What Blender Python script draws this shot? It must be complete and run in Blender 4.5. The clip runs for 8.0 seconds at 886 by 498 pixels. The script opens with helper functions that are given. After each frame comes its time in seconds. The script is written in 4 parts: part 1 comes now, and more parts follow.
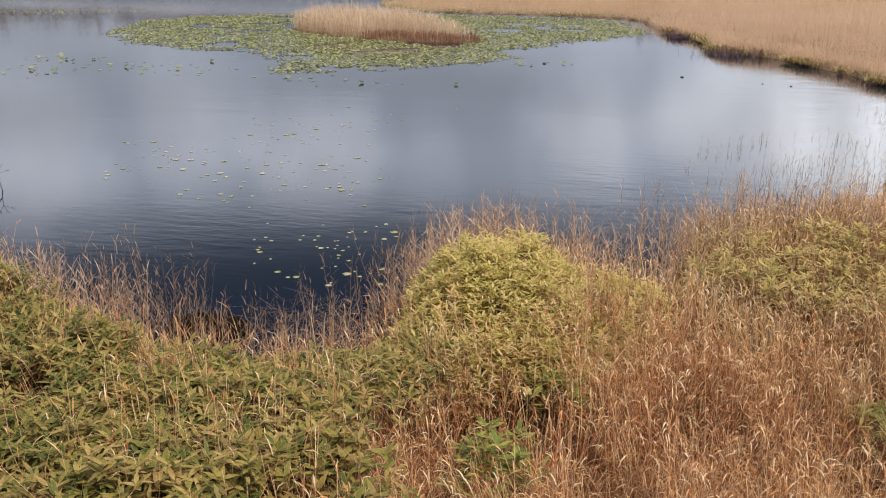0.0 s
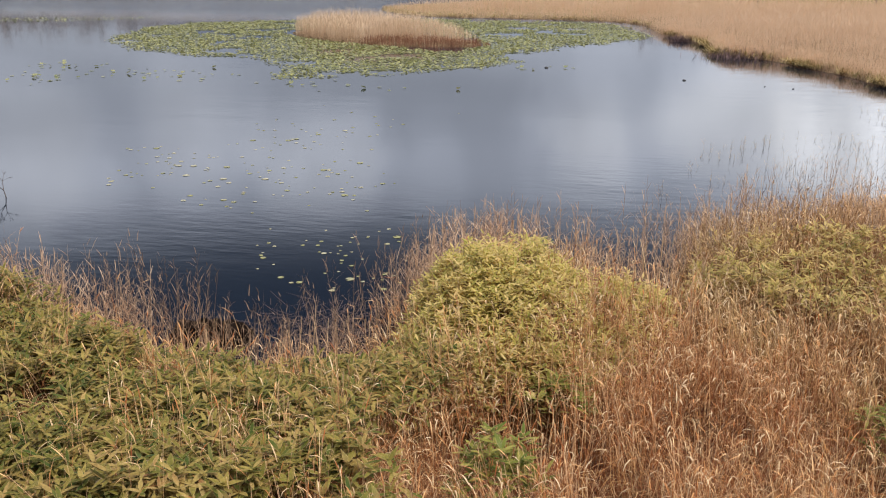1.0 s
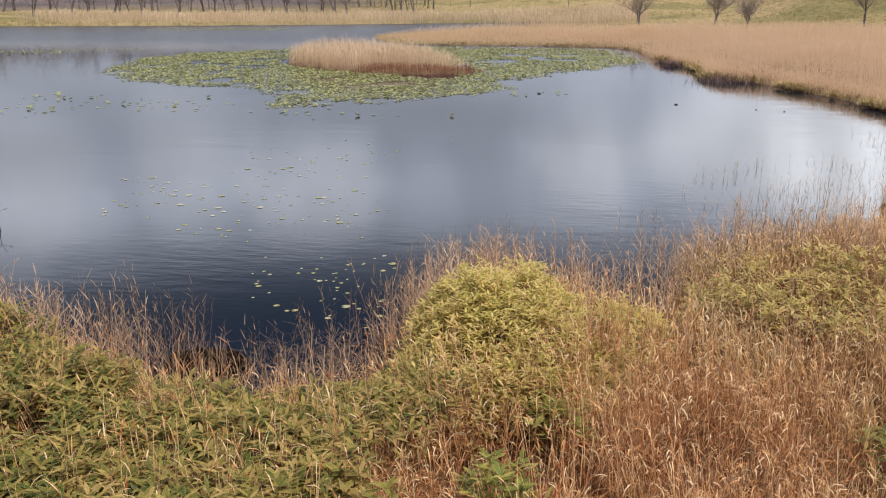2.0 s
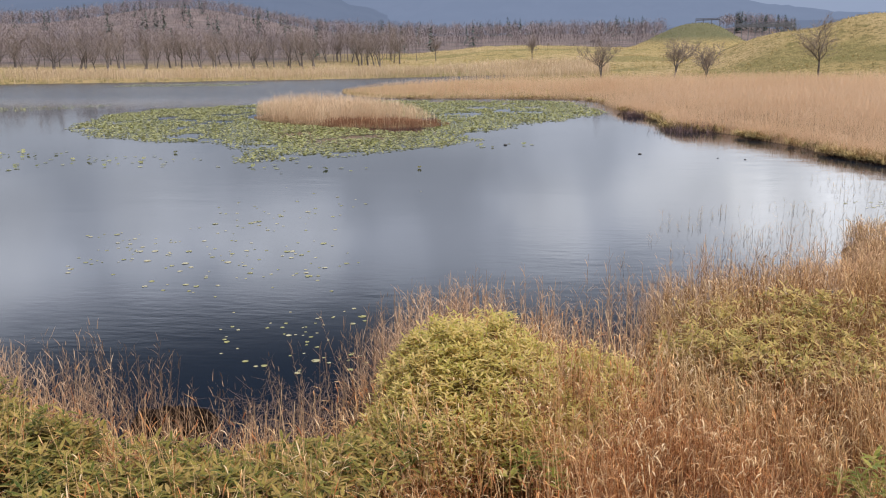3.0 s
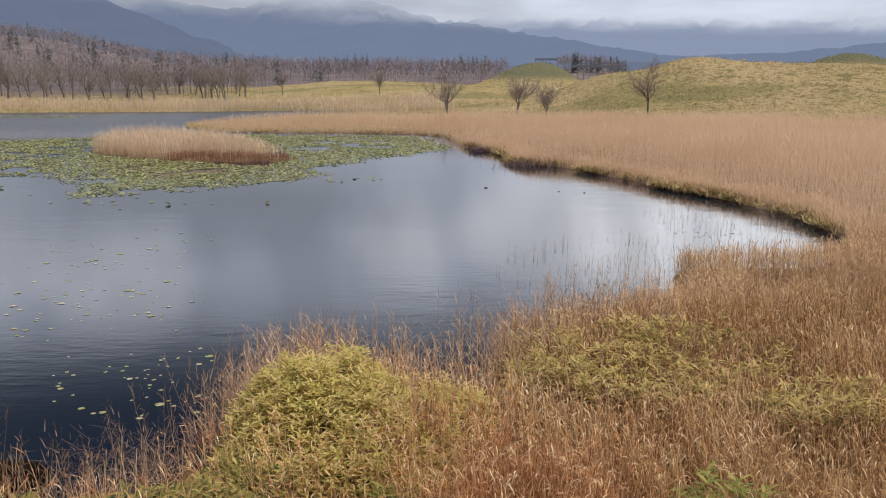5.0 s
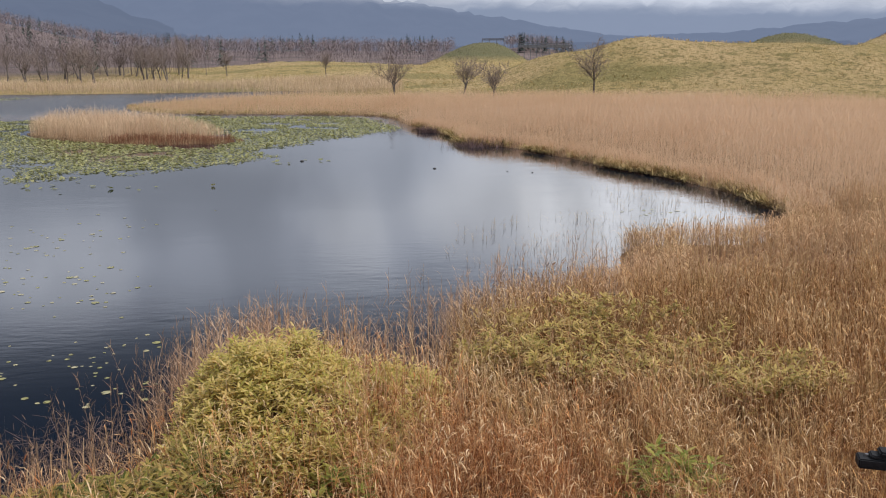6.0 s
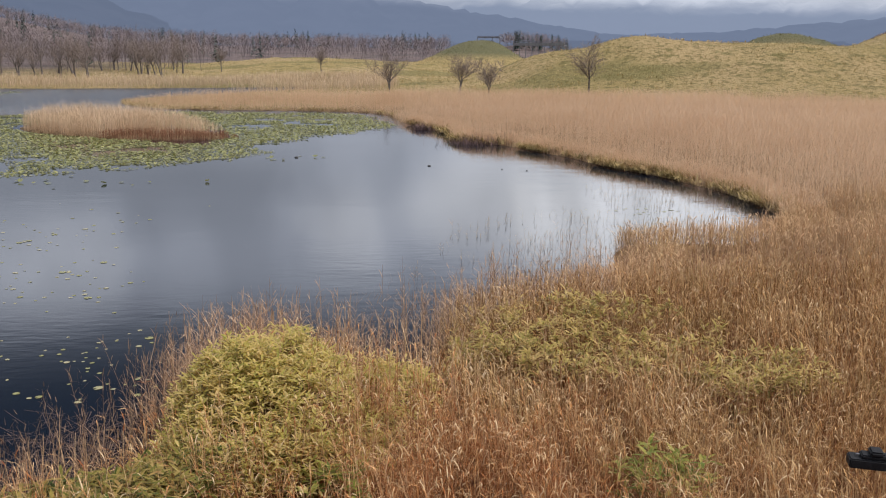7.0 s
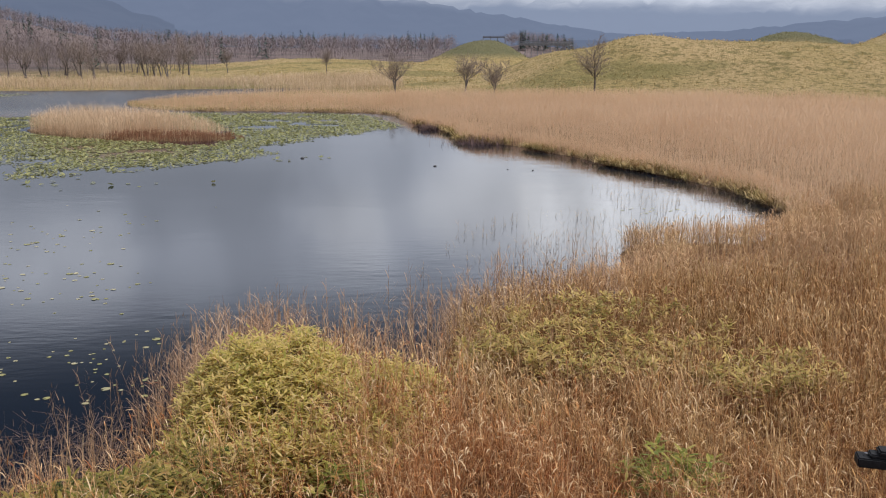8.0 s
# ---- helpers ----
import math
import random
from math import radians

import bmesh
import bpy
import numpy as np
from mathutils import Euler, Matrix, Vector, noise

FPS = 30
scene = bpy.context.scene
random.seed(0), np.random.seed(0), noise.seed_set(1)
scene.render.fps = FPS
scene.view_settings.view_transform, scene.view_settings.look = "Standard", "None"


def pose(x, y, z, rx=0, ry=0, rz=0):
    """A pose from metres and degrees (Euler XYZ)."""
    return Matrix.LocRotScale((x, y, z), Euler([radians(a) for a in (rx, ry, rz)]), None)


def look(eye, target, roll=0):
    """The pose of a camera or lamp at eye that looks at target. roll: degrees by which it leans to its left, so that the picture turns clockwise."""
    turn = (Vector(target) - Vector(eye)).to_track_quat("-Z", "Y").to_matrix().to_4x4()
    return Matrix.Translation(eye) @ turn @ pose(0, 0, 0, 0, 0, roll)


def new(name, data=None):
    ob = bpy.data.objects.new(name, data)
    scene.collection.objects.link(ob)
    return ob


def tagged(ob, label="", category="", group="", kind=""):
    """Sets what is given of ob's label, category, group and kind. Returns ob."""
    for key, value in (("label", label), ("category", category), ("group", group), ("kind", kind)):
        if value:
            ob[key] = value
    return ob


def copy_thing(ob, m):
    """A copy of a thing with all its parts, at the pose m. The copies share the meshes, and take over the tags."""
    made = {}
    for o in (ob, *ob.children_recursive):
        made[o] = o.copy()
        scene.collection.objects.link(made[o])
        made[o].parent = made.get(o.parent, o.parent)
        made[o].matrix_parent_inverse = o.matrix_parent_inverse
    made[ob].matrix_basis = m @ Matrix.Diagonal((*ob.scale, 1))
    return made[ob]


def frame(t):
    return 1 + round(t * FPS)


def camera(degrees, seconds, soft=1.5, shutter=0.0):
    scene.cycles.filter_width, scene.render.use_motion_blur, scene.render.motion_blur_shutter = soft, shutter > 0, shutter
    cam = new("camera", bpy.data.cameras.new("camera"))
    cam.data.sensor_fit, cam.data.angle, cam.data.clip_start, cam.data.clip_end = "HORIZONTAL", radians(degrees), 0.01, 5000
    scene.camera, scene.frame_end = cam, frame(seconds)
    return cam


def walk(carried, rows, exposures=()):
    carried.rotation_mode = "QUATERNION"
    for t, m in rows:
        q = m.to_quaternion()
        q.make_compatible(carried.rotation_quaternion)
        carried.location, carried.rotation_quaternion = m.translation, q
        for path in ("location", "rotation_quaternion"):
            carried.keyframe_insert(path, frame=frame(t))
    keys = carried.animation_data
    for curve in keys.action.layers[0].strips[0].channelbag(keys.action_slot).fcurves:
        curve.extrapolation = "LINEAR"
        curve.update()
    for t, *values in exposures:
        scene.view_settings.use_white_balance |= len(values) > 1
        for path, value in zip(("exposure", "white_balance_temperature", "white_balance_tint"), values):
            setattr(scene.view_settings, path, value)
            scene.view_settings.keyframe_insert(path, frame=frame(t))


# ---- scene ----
# Turning where it stands: the eye stays on the raised walkway, 4.8 m above the pond.
EYE = (0.0, 0.0, 4.8)
cam = camera(54.0, 8.0, soft=1.1)
ROWS = [
    (0.0, 71.132, -0.700, 10.154),
    (0.5, 71.292, -0.445, 10.191),
    (1.0, 71.431, -0.347, 10.240),
    (2.3, 74.113, 0.525, 9.340),
    (2.5, 74.829, 0.597, 8.941),
    (3.0, 76.511, 0.734, 7.529),
    (3.5, 79.109, 0.607, 4.254),
    (4.0, 81.557, 0.600, 1.881),
    (4.5, 80.663, 0.000, 0.000),
    (5.0, 78.713, -0.354, -2.275),
    (5.2, 77.988, -0.338, -3.157),
    (6.5, 77.414, -0.322, -6.287),
    (7.0, 77.316, -0.716, -5.988),
    (7.5, 77.298, -0.743, -5.852),
    (8.0, 77.325, -0.425, -5.640),
]
walk(cam, [(t, pose(*EYE, rx, ry, rz)) for t, rx, ry, rz in ROWS],
     exposures=[(0.0, 0.95), (1.0, 0.95), (2.5, 0.97), (3.5, 0.90), (4.0, 0.86), (4.5, 0.76), (5.5, 0.68), (8.0, 0.66)])


def heading(az, el=0.0):
    """Unit vector at az degrees right of straight ahead and el degrees up."""
    a, e = radians(az), radians(el)
    return Vector((math.sin(a) * math.cos(e), math.cos(a) * math.cos(e), math.sin(e)))


# ---- node helpers ----
class Nodes:
    def __init__(self, tree):
        self.t = tree
        self.t.nodes.clear()

    def n(self, kind, **sockets):
        node = self.t.nodes.new(kind)
        for key, value in sockets.items():
            self.put(node, key, value)
        return node

    def put(self, node, key, value):
        sock = node.inputs[int(key[1:])] if key[0] == "i" and key[1:].isdigit() else node.inputs[key.replace("_", " ")]
        if isinstance(value, bpy.types.NodeSocket):
            self.t.links.new(value, sock)
        else:
            sock.default_value = value

    def math(self, op, a, b=0.0, c=None, clamp=False):
        node = self.n("ShaderNodeMath", i0=a, i1=b)
        if c is not None:
            self.put(node, "i2", c)
        node.operation, node.use_clamp = op, clamp
        return node.outputs[0]

    def vmath(self, op, a, b=(0, 0, 0)):
        node = self.n("ShaderNodeVectorMath", i0=a, i1=b)
        node.operation = op
        return node.outputs["Value"] if op in ("DOT_PRODUCT", "LENGTH") else node.outputs[0]

    def ramp(self, fac, stops, smooth=False):
        node = self.n("ShaderNodeValToRGB", Fac=fac)
        el = node.color_ramp.elements
        node.color_ramp.interpolation = "EASE" if smooth else "LINEAR"
        while len(el) < len(stops):
            el.new(0.5)
        for e, (p, c) in zip(el, stops):
            e.position = p
            e.color = (*c, 1) if len(c) == 3 else c
        return node.outputs[0]

    def mix(self, fac, a, b, blend="MIX"):
        node = self.t.nodes.new("ShaderNodeMix")
        node.data_type, node.blend_type = "RGBA", blend
        for i, v in ((0, fac), (6, a), (7, b)):
            if isinstance(v, bpy.types.NodeSocket):
                self.t.links.new(v, node.inputs[i])
            elif i and len(v) == 3:
                node.inputs[i].default_value = (*v, 1)
            else:
                node.inputs[i].default_value = v
        return node.outputs[2]

    def noise(self, vec, scale, detail=3.0, rough=0.55, colour=False):
        node = self.n("ShaderNodeTexNoise", Vector=vec, Scale=scale, Detail=detail, Roughness=rough)
        return node.outputs[1 if colour else 0]

    def span(self, v, lo, hi, a=0.0, b=1.0, smooth=True):
        node = self.n("ShaderNodeMapRange", i0=v, i1=lo, i2=hi, i3=a, i4=b)
        node.interpolation_type = "SMOOTHSTEP" if smooth else "LINEAR"
        return node.outputs[0]


def material(name):
    m = bpy.data.materials.new(name)
    m.use_nodes = True
    g = Nodes(m.node_tree)
    return m, g, g.n("ShaderNodeOutputMaterial")


# ---- world: overcast sky with brighter thin places in the cloud ----
SUN_AZ, SUN_EL = 105.0, 56.0
world = bpy.data.worlds.new("sky")
scene.world = world
world.use_nodes = True
g = Nodes(world.node_tree)
sky = g.n("ShaderNodeTexSky")
sky.sky_type, sky.sun_disc = "NISHITA", False
sky.sun_elevation, sky.sun_rotation = radians(SUN_EL), radians(SUN_AZ)
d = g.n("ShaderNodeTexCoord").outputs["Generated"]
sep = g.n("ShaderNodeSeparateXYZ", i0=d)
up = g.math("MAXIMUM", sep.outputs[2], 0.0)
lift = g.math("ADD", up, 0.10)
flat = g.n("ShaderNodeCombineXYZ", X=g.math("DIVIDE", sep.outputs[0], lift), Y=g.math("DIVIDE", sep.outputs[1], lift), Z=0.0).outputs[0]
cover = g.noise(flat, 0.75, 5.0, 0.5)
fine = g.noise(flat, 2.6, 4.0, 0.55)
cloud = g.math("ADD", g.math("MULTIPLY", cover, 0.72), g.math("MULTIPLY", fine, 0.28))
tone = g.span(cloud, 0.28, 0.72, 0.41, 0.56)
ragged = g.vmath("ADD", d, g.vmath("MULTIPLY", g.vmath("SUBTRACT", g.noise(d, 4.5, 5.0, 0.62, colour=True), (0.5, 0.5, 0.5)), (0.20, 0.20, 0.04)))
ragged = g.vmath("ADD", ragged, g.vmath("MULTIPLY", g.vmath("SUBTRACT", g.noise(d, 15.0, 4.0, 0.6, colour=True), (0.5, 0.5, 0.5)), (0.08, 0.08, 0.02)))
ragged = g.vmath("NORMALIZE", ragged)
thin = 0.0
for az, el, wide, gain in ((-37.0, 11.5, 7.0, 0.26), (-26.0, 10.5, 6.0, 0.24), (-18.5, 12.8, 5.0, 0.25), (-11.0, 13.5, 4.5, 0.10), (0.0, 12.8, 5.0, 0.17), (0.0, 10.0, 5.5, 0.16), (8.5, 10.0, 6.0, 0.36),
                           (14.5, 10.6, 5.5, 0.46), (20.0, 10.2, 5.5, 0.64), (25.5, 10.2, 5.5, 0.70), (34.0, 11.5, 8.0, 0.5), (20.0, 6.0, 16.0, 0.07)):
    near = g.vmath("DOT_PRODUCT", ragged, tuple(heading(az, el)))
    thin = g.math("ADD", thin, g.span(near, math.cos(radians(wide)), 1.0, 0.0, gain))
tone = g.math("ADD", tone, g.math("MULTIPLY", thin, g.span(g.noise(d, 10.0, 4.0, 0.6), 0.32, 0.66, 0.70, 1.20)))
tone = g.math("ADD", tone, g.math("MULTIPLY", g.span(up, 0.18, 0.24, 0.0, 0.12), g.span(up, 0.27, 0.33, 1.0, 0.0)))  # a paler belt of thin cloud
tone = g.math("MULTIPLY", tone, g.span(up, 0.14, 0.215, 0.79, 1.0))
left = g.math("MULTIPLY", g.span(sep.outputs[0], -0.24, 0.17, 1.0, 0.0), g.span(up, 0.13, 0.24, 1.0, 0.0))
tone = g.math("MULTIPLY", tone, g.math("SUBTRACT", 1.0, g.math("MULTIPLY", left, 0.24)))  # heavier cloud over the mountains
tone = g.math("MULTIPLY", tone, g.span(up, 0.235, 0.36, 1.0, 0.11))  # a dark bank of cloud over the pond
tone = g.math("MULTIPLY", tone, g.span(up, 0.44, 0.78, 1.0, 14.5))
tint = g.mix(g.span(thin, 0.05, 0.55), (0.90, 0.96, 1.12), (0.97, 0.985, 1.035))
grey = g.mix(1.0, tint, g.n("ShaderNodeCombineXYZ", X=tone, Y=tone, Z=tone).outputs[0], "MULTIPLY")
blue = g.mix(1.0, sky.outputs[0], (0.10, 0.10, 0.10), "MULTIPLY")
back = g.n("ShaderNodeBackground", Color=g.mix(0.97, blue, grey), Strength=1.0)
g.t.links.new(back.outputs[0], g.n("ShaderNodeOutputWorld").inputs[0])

sun = new("sun", bpy.data.lights.new("sun", "SUN"))
sun.data.energy, sun.data.angle, sun.data.color = 2.3, radians(24), (1.0, 0.93, 0.84)
sun.matrix_world = look(tuple(heading(SUN_AZ, SUN_EL) * 50), (0, 0, 0))


# ---- materials ----
def plant(name, tones, patch=None, patch_scale=0.5, rim=None, tip=None, through_light=0.25, rough=0.6, root=None, spread=0.55, gloss=0.10):
    """Leaf or blade material: each blade takes its own tone, patches drift over metres, rims and tips differ along the blade."""
    m, g, out = material(name)
    geo = g.n("ShaderNodeNewGeometry")
    rnd = geo.outputs["Random Per Island"]
    step = [(i / (len(tones) - 1), c) for i, c in enumerate(tones)]
    pos = geo.outputs["Position"]
    drift = g.noise(pos, patch_scale, 3.0)
    mixed = g.math("ADD", g.math("MULTIPLY", rnd, spread), g.math("MULTIPLY", g.span(drift, 0.3, 0.7, smooth=False), 1 - spread))
    col = g.ramp(mixed, step)
    if patch:
        col = g.mix(g.span(g.noise(pos, patch_scale * 1.9, 2.0), 0.50, 0.70, 0.0, 0.75), col, patch)
    uv = g.n("ShaderNodeSeparateXYZ", i0=g.n("ShaderNodeTexCoord").outputs["UV"])
    if rim:
        edge = g.math("ABSOLUTE", g.math("SUBTRACT", uv.outputs[0], 0.5))
        col = g.mix(g.span(edge, 0.38, 0.49, 0.0, 0.7), col, rim)
    if tip:
        col = g.mix(g.span(uv.outputs[1], 0.62, 1.0, 0.0, 0.65), col, tip)
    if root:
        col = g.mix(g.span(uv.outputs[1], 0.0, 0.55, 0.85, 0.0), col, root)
    speck = g.noise(pos, 60.0, 2.0)
    col = g.mix(g.span(speck, 0.35, 0.75, 0.0, 0.35), col, tuple(0.55 * v for v in tones[0]))
    bs = g.n("ShaderNodeBsdfPrincipled", Base_Color=col, Roughness=rough)
    bs.inputs["Specular IOR Level"].default_value = gloss
    tr = g.n("ShaderNodeBsdfTranslucent", Color=col)
    mx = g.n("ShaderNodeMixShader", Fac=through_light, i1=bs.outputs[0], i2=tr.outputs[0])
    g.t.links.new(mx.outputs[0], out.inputs[0])
    return m


def solid(name, a, b, scale, rough=0.85, bump=0.3, dist=0.02, metal=0.0, stretch=(1, 1, 1), gloss=0.15):
    """Two tones mixed by noise at two scales, with relief."""
    m, g, out = material(name)
    pos = g.vmath("MULTIPLY", g.n("ShaderNodeTexCoord").outputs["Object"], stretch)
    big, small = g.noise(pos, scale, 4.0), g.noise(pos, scale * 7, 3.0)
    col = g.mix(g.span(g.math("ADD", g.math("MULTIPLY", big, 0.6), g.math("MULTIPLY", small, 0.4)), 0.36, 0.64), a, b)
    bs = g.n("ShaderNodeBsdfPrincipled", Base_Color=col, Roughness=rough, Metallic=metal)
    bs.inputs["Specular IOR Level"].default_value = gloss
    bp = g.n("ShaderNodeBump", Strength=bump, Distance=dist, Height=small)
    g.t.links.new(bp.outputs[0], bs.inputs["Normal"])
    g.t.links.new(bs.outputs[0], out.inputs[0])
    return m


def distance_material(name, a, b, haze_glow, air, lo, hi, scale, snow=False):
    """Far mountainside, the haze of kilometres of wet air painted in as emission, its top lost in the cloud."""
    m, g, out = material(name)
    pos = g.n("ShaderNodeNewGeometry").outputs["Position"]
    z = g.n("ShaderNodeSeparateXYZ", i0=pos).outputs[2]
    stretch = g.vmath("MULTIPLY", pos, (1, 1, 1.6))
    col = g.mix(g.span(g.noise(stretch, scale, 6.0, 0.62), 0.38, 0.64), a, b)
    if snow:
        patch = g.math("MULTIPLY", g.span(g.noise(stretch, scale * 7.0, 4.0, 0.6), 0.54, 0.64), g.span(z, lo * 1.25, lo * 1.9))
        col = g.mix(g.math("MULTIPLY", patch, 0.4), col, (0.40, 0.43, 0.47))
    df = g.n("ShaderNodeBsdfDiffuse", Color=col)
    # distance haze: a blue-grey emission mixed over the slope's own colour
    em = g.n("ShaderNodeEmission", Color=(*haze_glow, 1), Strength=1.0)
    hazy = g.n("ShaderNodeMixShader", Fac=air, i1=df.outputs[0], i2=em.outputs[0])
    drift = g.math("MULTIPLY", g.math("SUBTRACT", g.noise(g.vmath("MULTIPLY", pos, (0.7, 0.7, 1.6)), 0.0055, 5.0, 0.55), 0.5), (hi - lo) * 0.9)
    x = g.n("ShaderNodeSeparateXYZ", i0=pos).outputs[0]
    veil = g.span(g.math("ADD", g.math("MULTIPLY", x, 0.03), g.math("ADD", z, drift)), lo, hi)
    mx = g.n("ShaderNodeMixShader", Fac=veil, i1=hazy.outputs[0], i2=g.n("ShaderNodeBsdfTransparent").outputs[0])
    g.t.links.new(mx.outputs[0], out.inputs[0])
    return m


def ground_material():
    m, g, out = material("earth_and_meadow")
    pos = g.n("ShaderNodeNewGeometry").outputs["Position"]
    sx = g.n("ShaderNodeSeparateXYZ", i0=pos)
    far = g.vmath("LENGTH", pos)
    soil = g.mix(g.span(g.noise(pos, 3.0, 5.0), 0.35, 0.65), (0.14, 0.042, 0.018), (0.27, 0.095, 0.042))
    soil = g.mix(g.span(g.noise(pos, 30.0, 3.0), 0.45, 0.7), soil, (0.25, 0.15, 0.08))
    marsh = g.mix(g.span(g.noise(pos, 0.8, 5.0), 0.35, 0.65), (0.20, 0.125, 0.065), (0.32, 0.215, 0.12))
    broad = g.noise(pos, 0.05, 4.0, 0.6)
    mid = g.noise(pos, 0.35, 4.0, 0.65)
    sasa = g.mix(g.span(broad, 0.38, 0.62), (0.39, 0.295, 0.130), (0.48, 0.35, 0.18))
    sasa = g.mix(g.span(mid, 0.52, 0.68, 0.0, 0.85), sasa, (0.20, 0.172, 0.066))
    sasa = g.mix(g.span(g.noise(g.vmath("MULTIPLY", pos, (0.5, 1, 1)), 0.055, 3.0, 0.6), 0.52, 0.62, 0.0, 0.7), sasa, (0.20, 0.180, 0.068))
    sasa = g.mix(g.span(g.noise(pos, 1.6, 3.0, 0.7), 0.47, 0.62, 0.0, 0.75), sasa, (0.17, 0.145, 0.058))
    # farther knolls: dull green, with blue mixed into the colour as haze
    sasa = g.mix(g.math("MULTIPLY", g.span(far, 154.0, 170.0, 0.0, 0.9), g.span(sx.outputs[2], 3.2, 5.2)), sasa, (0.122, 0.124, 0.068))
    col = g.mix(g.span(far, 14.0, 26.0), soil, marsh)
    col = g.mix(g.span(g.math("ADD", far, g.math("MULTIPLY", mid, 10.0)), 78.0, 86.0), col, sasa)
    wood = g.mix(g.span(g.noise(pos, 0.08, 4.0), 0.4, 0.6), (0.13, 0.105, 0.105), (0.20, 0.155, 0.145))
    bearing = g.math("DIVIDE", sx.outputs[0], g.math("MAXIMUM", sx.outputs[1], 1.0))
    under = g.math("MULTIPLY", g.span(far, 148.0, 190.0), g.span(bearing, -0.34, -0.18, 1.0, 0.0))
    col = g.mix(g.math("MAXIMUM", g.span(far, 205.0, 260.0), under), col, wood)
    bs = g.n("ShaderNodeBsdfPrincipled", Base_Color=col, Roughness=0.95)
    bs.inputs["Specular IOR Level"].default_value = 0.15
    bp = g.n("ShaderNodeBump", Strength=1.0, Distance=0.7, Height=g.noise(pos, 2.2, 6.0, 0.75))
    g.t.links.new(bp.outputs[0], bs.inputs["Normal"])
    g.t.links.new(bs.outputs[0], out.inputs[0])
    return m


def water_material():
    m, g, out = material("pond_water")
    pos = g.n("ShaderNodeNewGeometry").outputs["Position"]
    ripple = g.noise(g.vmath("MULTIPLY", pos, (0.55, 1.5, 1)), 3.4, 3.0, 0.5)
    swell = g.noise(g.vmath("MULTIPLY", pos, (0.4, 1.0, 1)), 0.9, 2.0, 0.5)
    where = g.span(g.noise(pos, 0.085, 2.0), 0.38, 0.66, 0.12, 1.0)
    where = g.math("ADD", where, g.span(g.n("ShaderNodeSeparateXYZ", i0=pos).outputs[1], 60.0, 84.0, 0.0, 16.0))
    where = g.math("ADD", where, g.span(g.math("ADD", g.n("ShaderNodeSeparateXYZ", i0=pos).outputs[0], g.math("MULTIPLY", g.noise(pos, 0.25, 3.0), 3.0)), 3.0, 10.0, 0.0, 1.1))
    high = g.math("MULTIPLY", g.math("ADD", g.math("MULTIPLY", ripple, 0.55), g.math("MULTIPLY", swell, 0.9)), where)
    bp = g.n("ShaderNodeBump", Strength=0.30, Distance=0.022, Height=high)
    bs = g.n("ShaderNodeBsdfPrincipled", Base_Color=(0.004, 0.008, 0.016, 1), Roughness=g.span(g.n("ShaderNodeSeparateXYZ", i0=pos).outputs[1], 60.0, 82.0, 0.06, 0.26), IOR=1.333, Normal=bp.outputs[0])
    g.t.links.new(bs.outputs[0], out.inputs[0])
    return m


M_GROUND, M_WATER = ground_material(), water_material()
M_SASA = plant("sasa_leaf", [(0.022, 0.048, 0.011), (0.060, 0.085, 0.016), (0.125, 0.125, 0.023), (0.215, 0.182, 0.039), (0.325, 0.243, 0.064), (0.41, 0.282, 0.098), (0.25, 0.115, 0.043)], rim=(0.46, 0.34, 0.15), patch=(0.27, 0.16, 0.055), patch_scale=2.6, through_light=0.3, rough=0.45, spread=0.62)
M_SASA_GREEN = plant("sasa_leaf_green", [(0.06, 0.095, 0.018), (0.15, 0.170, 0.030), (0.28, 0.260, 0.052), (0.40, 0.33, 0.10)], rim=(0.44, 0.36, 0.17), patch_scale=2.4, through_light=0.3, rough=0.45, spread=0.8)
M_SASA_YELLOW = plant("sasa_leaf_yellow", [(0.17, 0.185, 0.042), (0.40, 0.368, 0.080), (0.63, 0.51, 0.150), (0.76, 0.58, 0.24), (0.76, 0.55, 0.29)], rim=(0.68, 0.53, 0.28), patch=(0.66, 0.48, 0.19), patch_scale=2.0, through_light=0.5, rough=0.5, spread=0.7)
M_SASA_OLIVE = plant("sasa_leaf_olive", [(0.12, 0.128, 0.030), (0.32, 0.255, 0.062), (0.51, 0.375, 0.12), (0.64, 0.46, 0.19)], rim=(0.56, 0.43, 0.22), patch=(0.50, 0.34, 0.14), patch_scale=2.0, through_light=0.35, rough=0.5, spread=0.75)
M_SASA_STEM = plant("sasa_culm", [(0.10, 0.07, 0.03), (0.20, 0.15, 0.06), (0.26, 0.20, 0.09)], through_light=0.05)
# grass roots: rust-brown, darkened further to paint the shade deep between stems
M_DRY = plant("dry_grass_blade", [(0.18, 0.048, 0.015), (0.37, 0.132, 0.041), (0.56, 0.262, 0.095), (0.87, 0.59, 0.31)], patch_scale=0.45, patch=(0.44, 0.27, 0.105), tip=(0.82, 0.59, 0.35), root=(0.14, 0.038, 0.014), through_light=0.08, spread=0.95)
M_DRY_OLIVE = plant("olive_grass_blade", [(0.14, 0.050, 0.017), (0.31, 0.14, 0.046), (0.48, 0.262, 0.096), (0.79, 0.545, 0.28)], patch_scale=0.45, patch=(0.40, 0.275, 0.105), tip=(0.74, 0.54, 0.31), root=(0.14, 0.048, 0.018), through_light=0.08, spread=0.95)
M_REED = plant("dry_reed_blade", [(0.25, 0.135, 0.08), (0.41, 0.25, 0.155), (0.54, 0.365, 0.235), (0.68, 0.51, 0.36)], patch_scale=0.8, through_light=0.25)
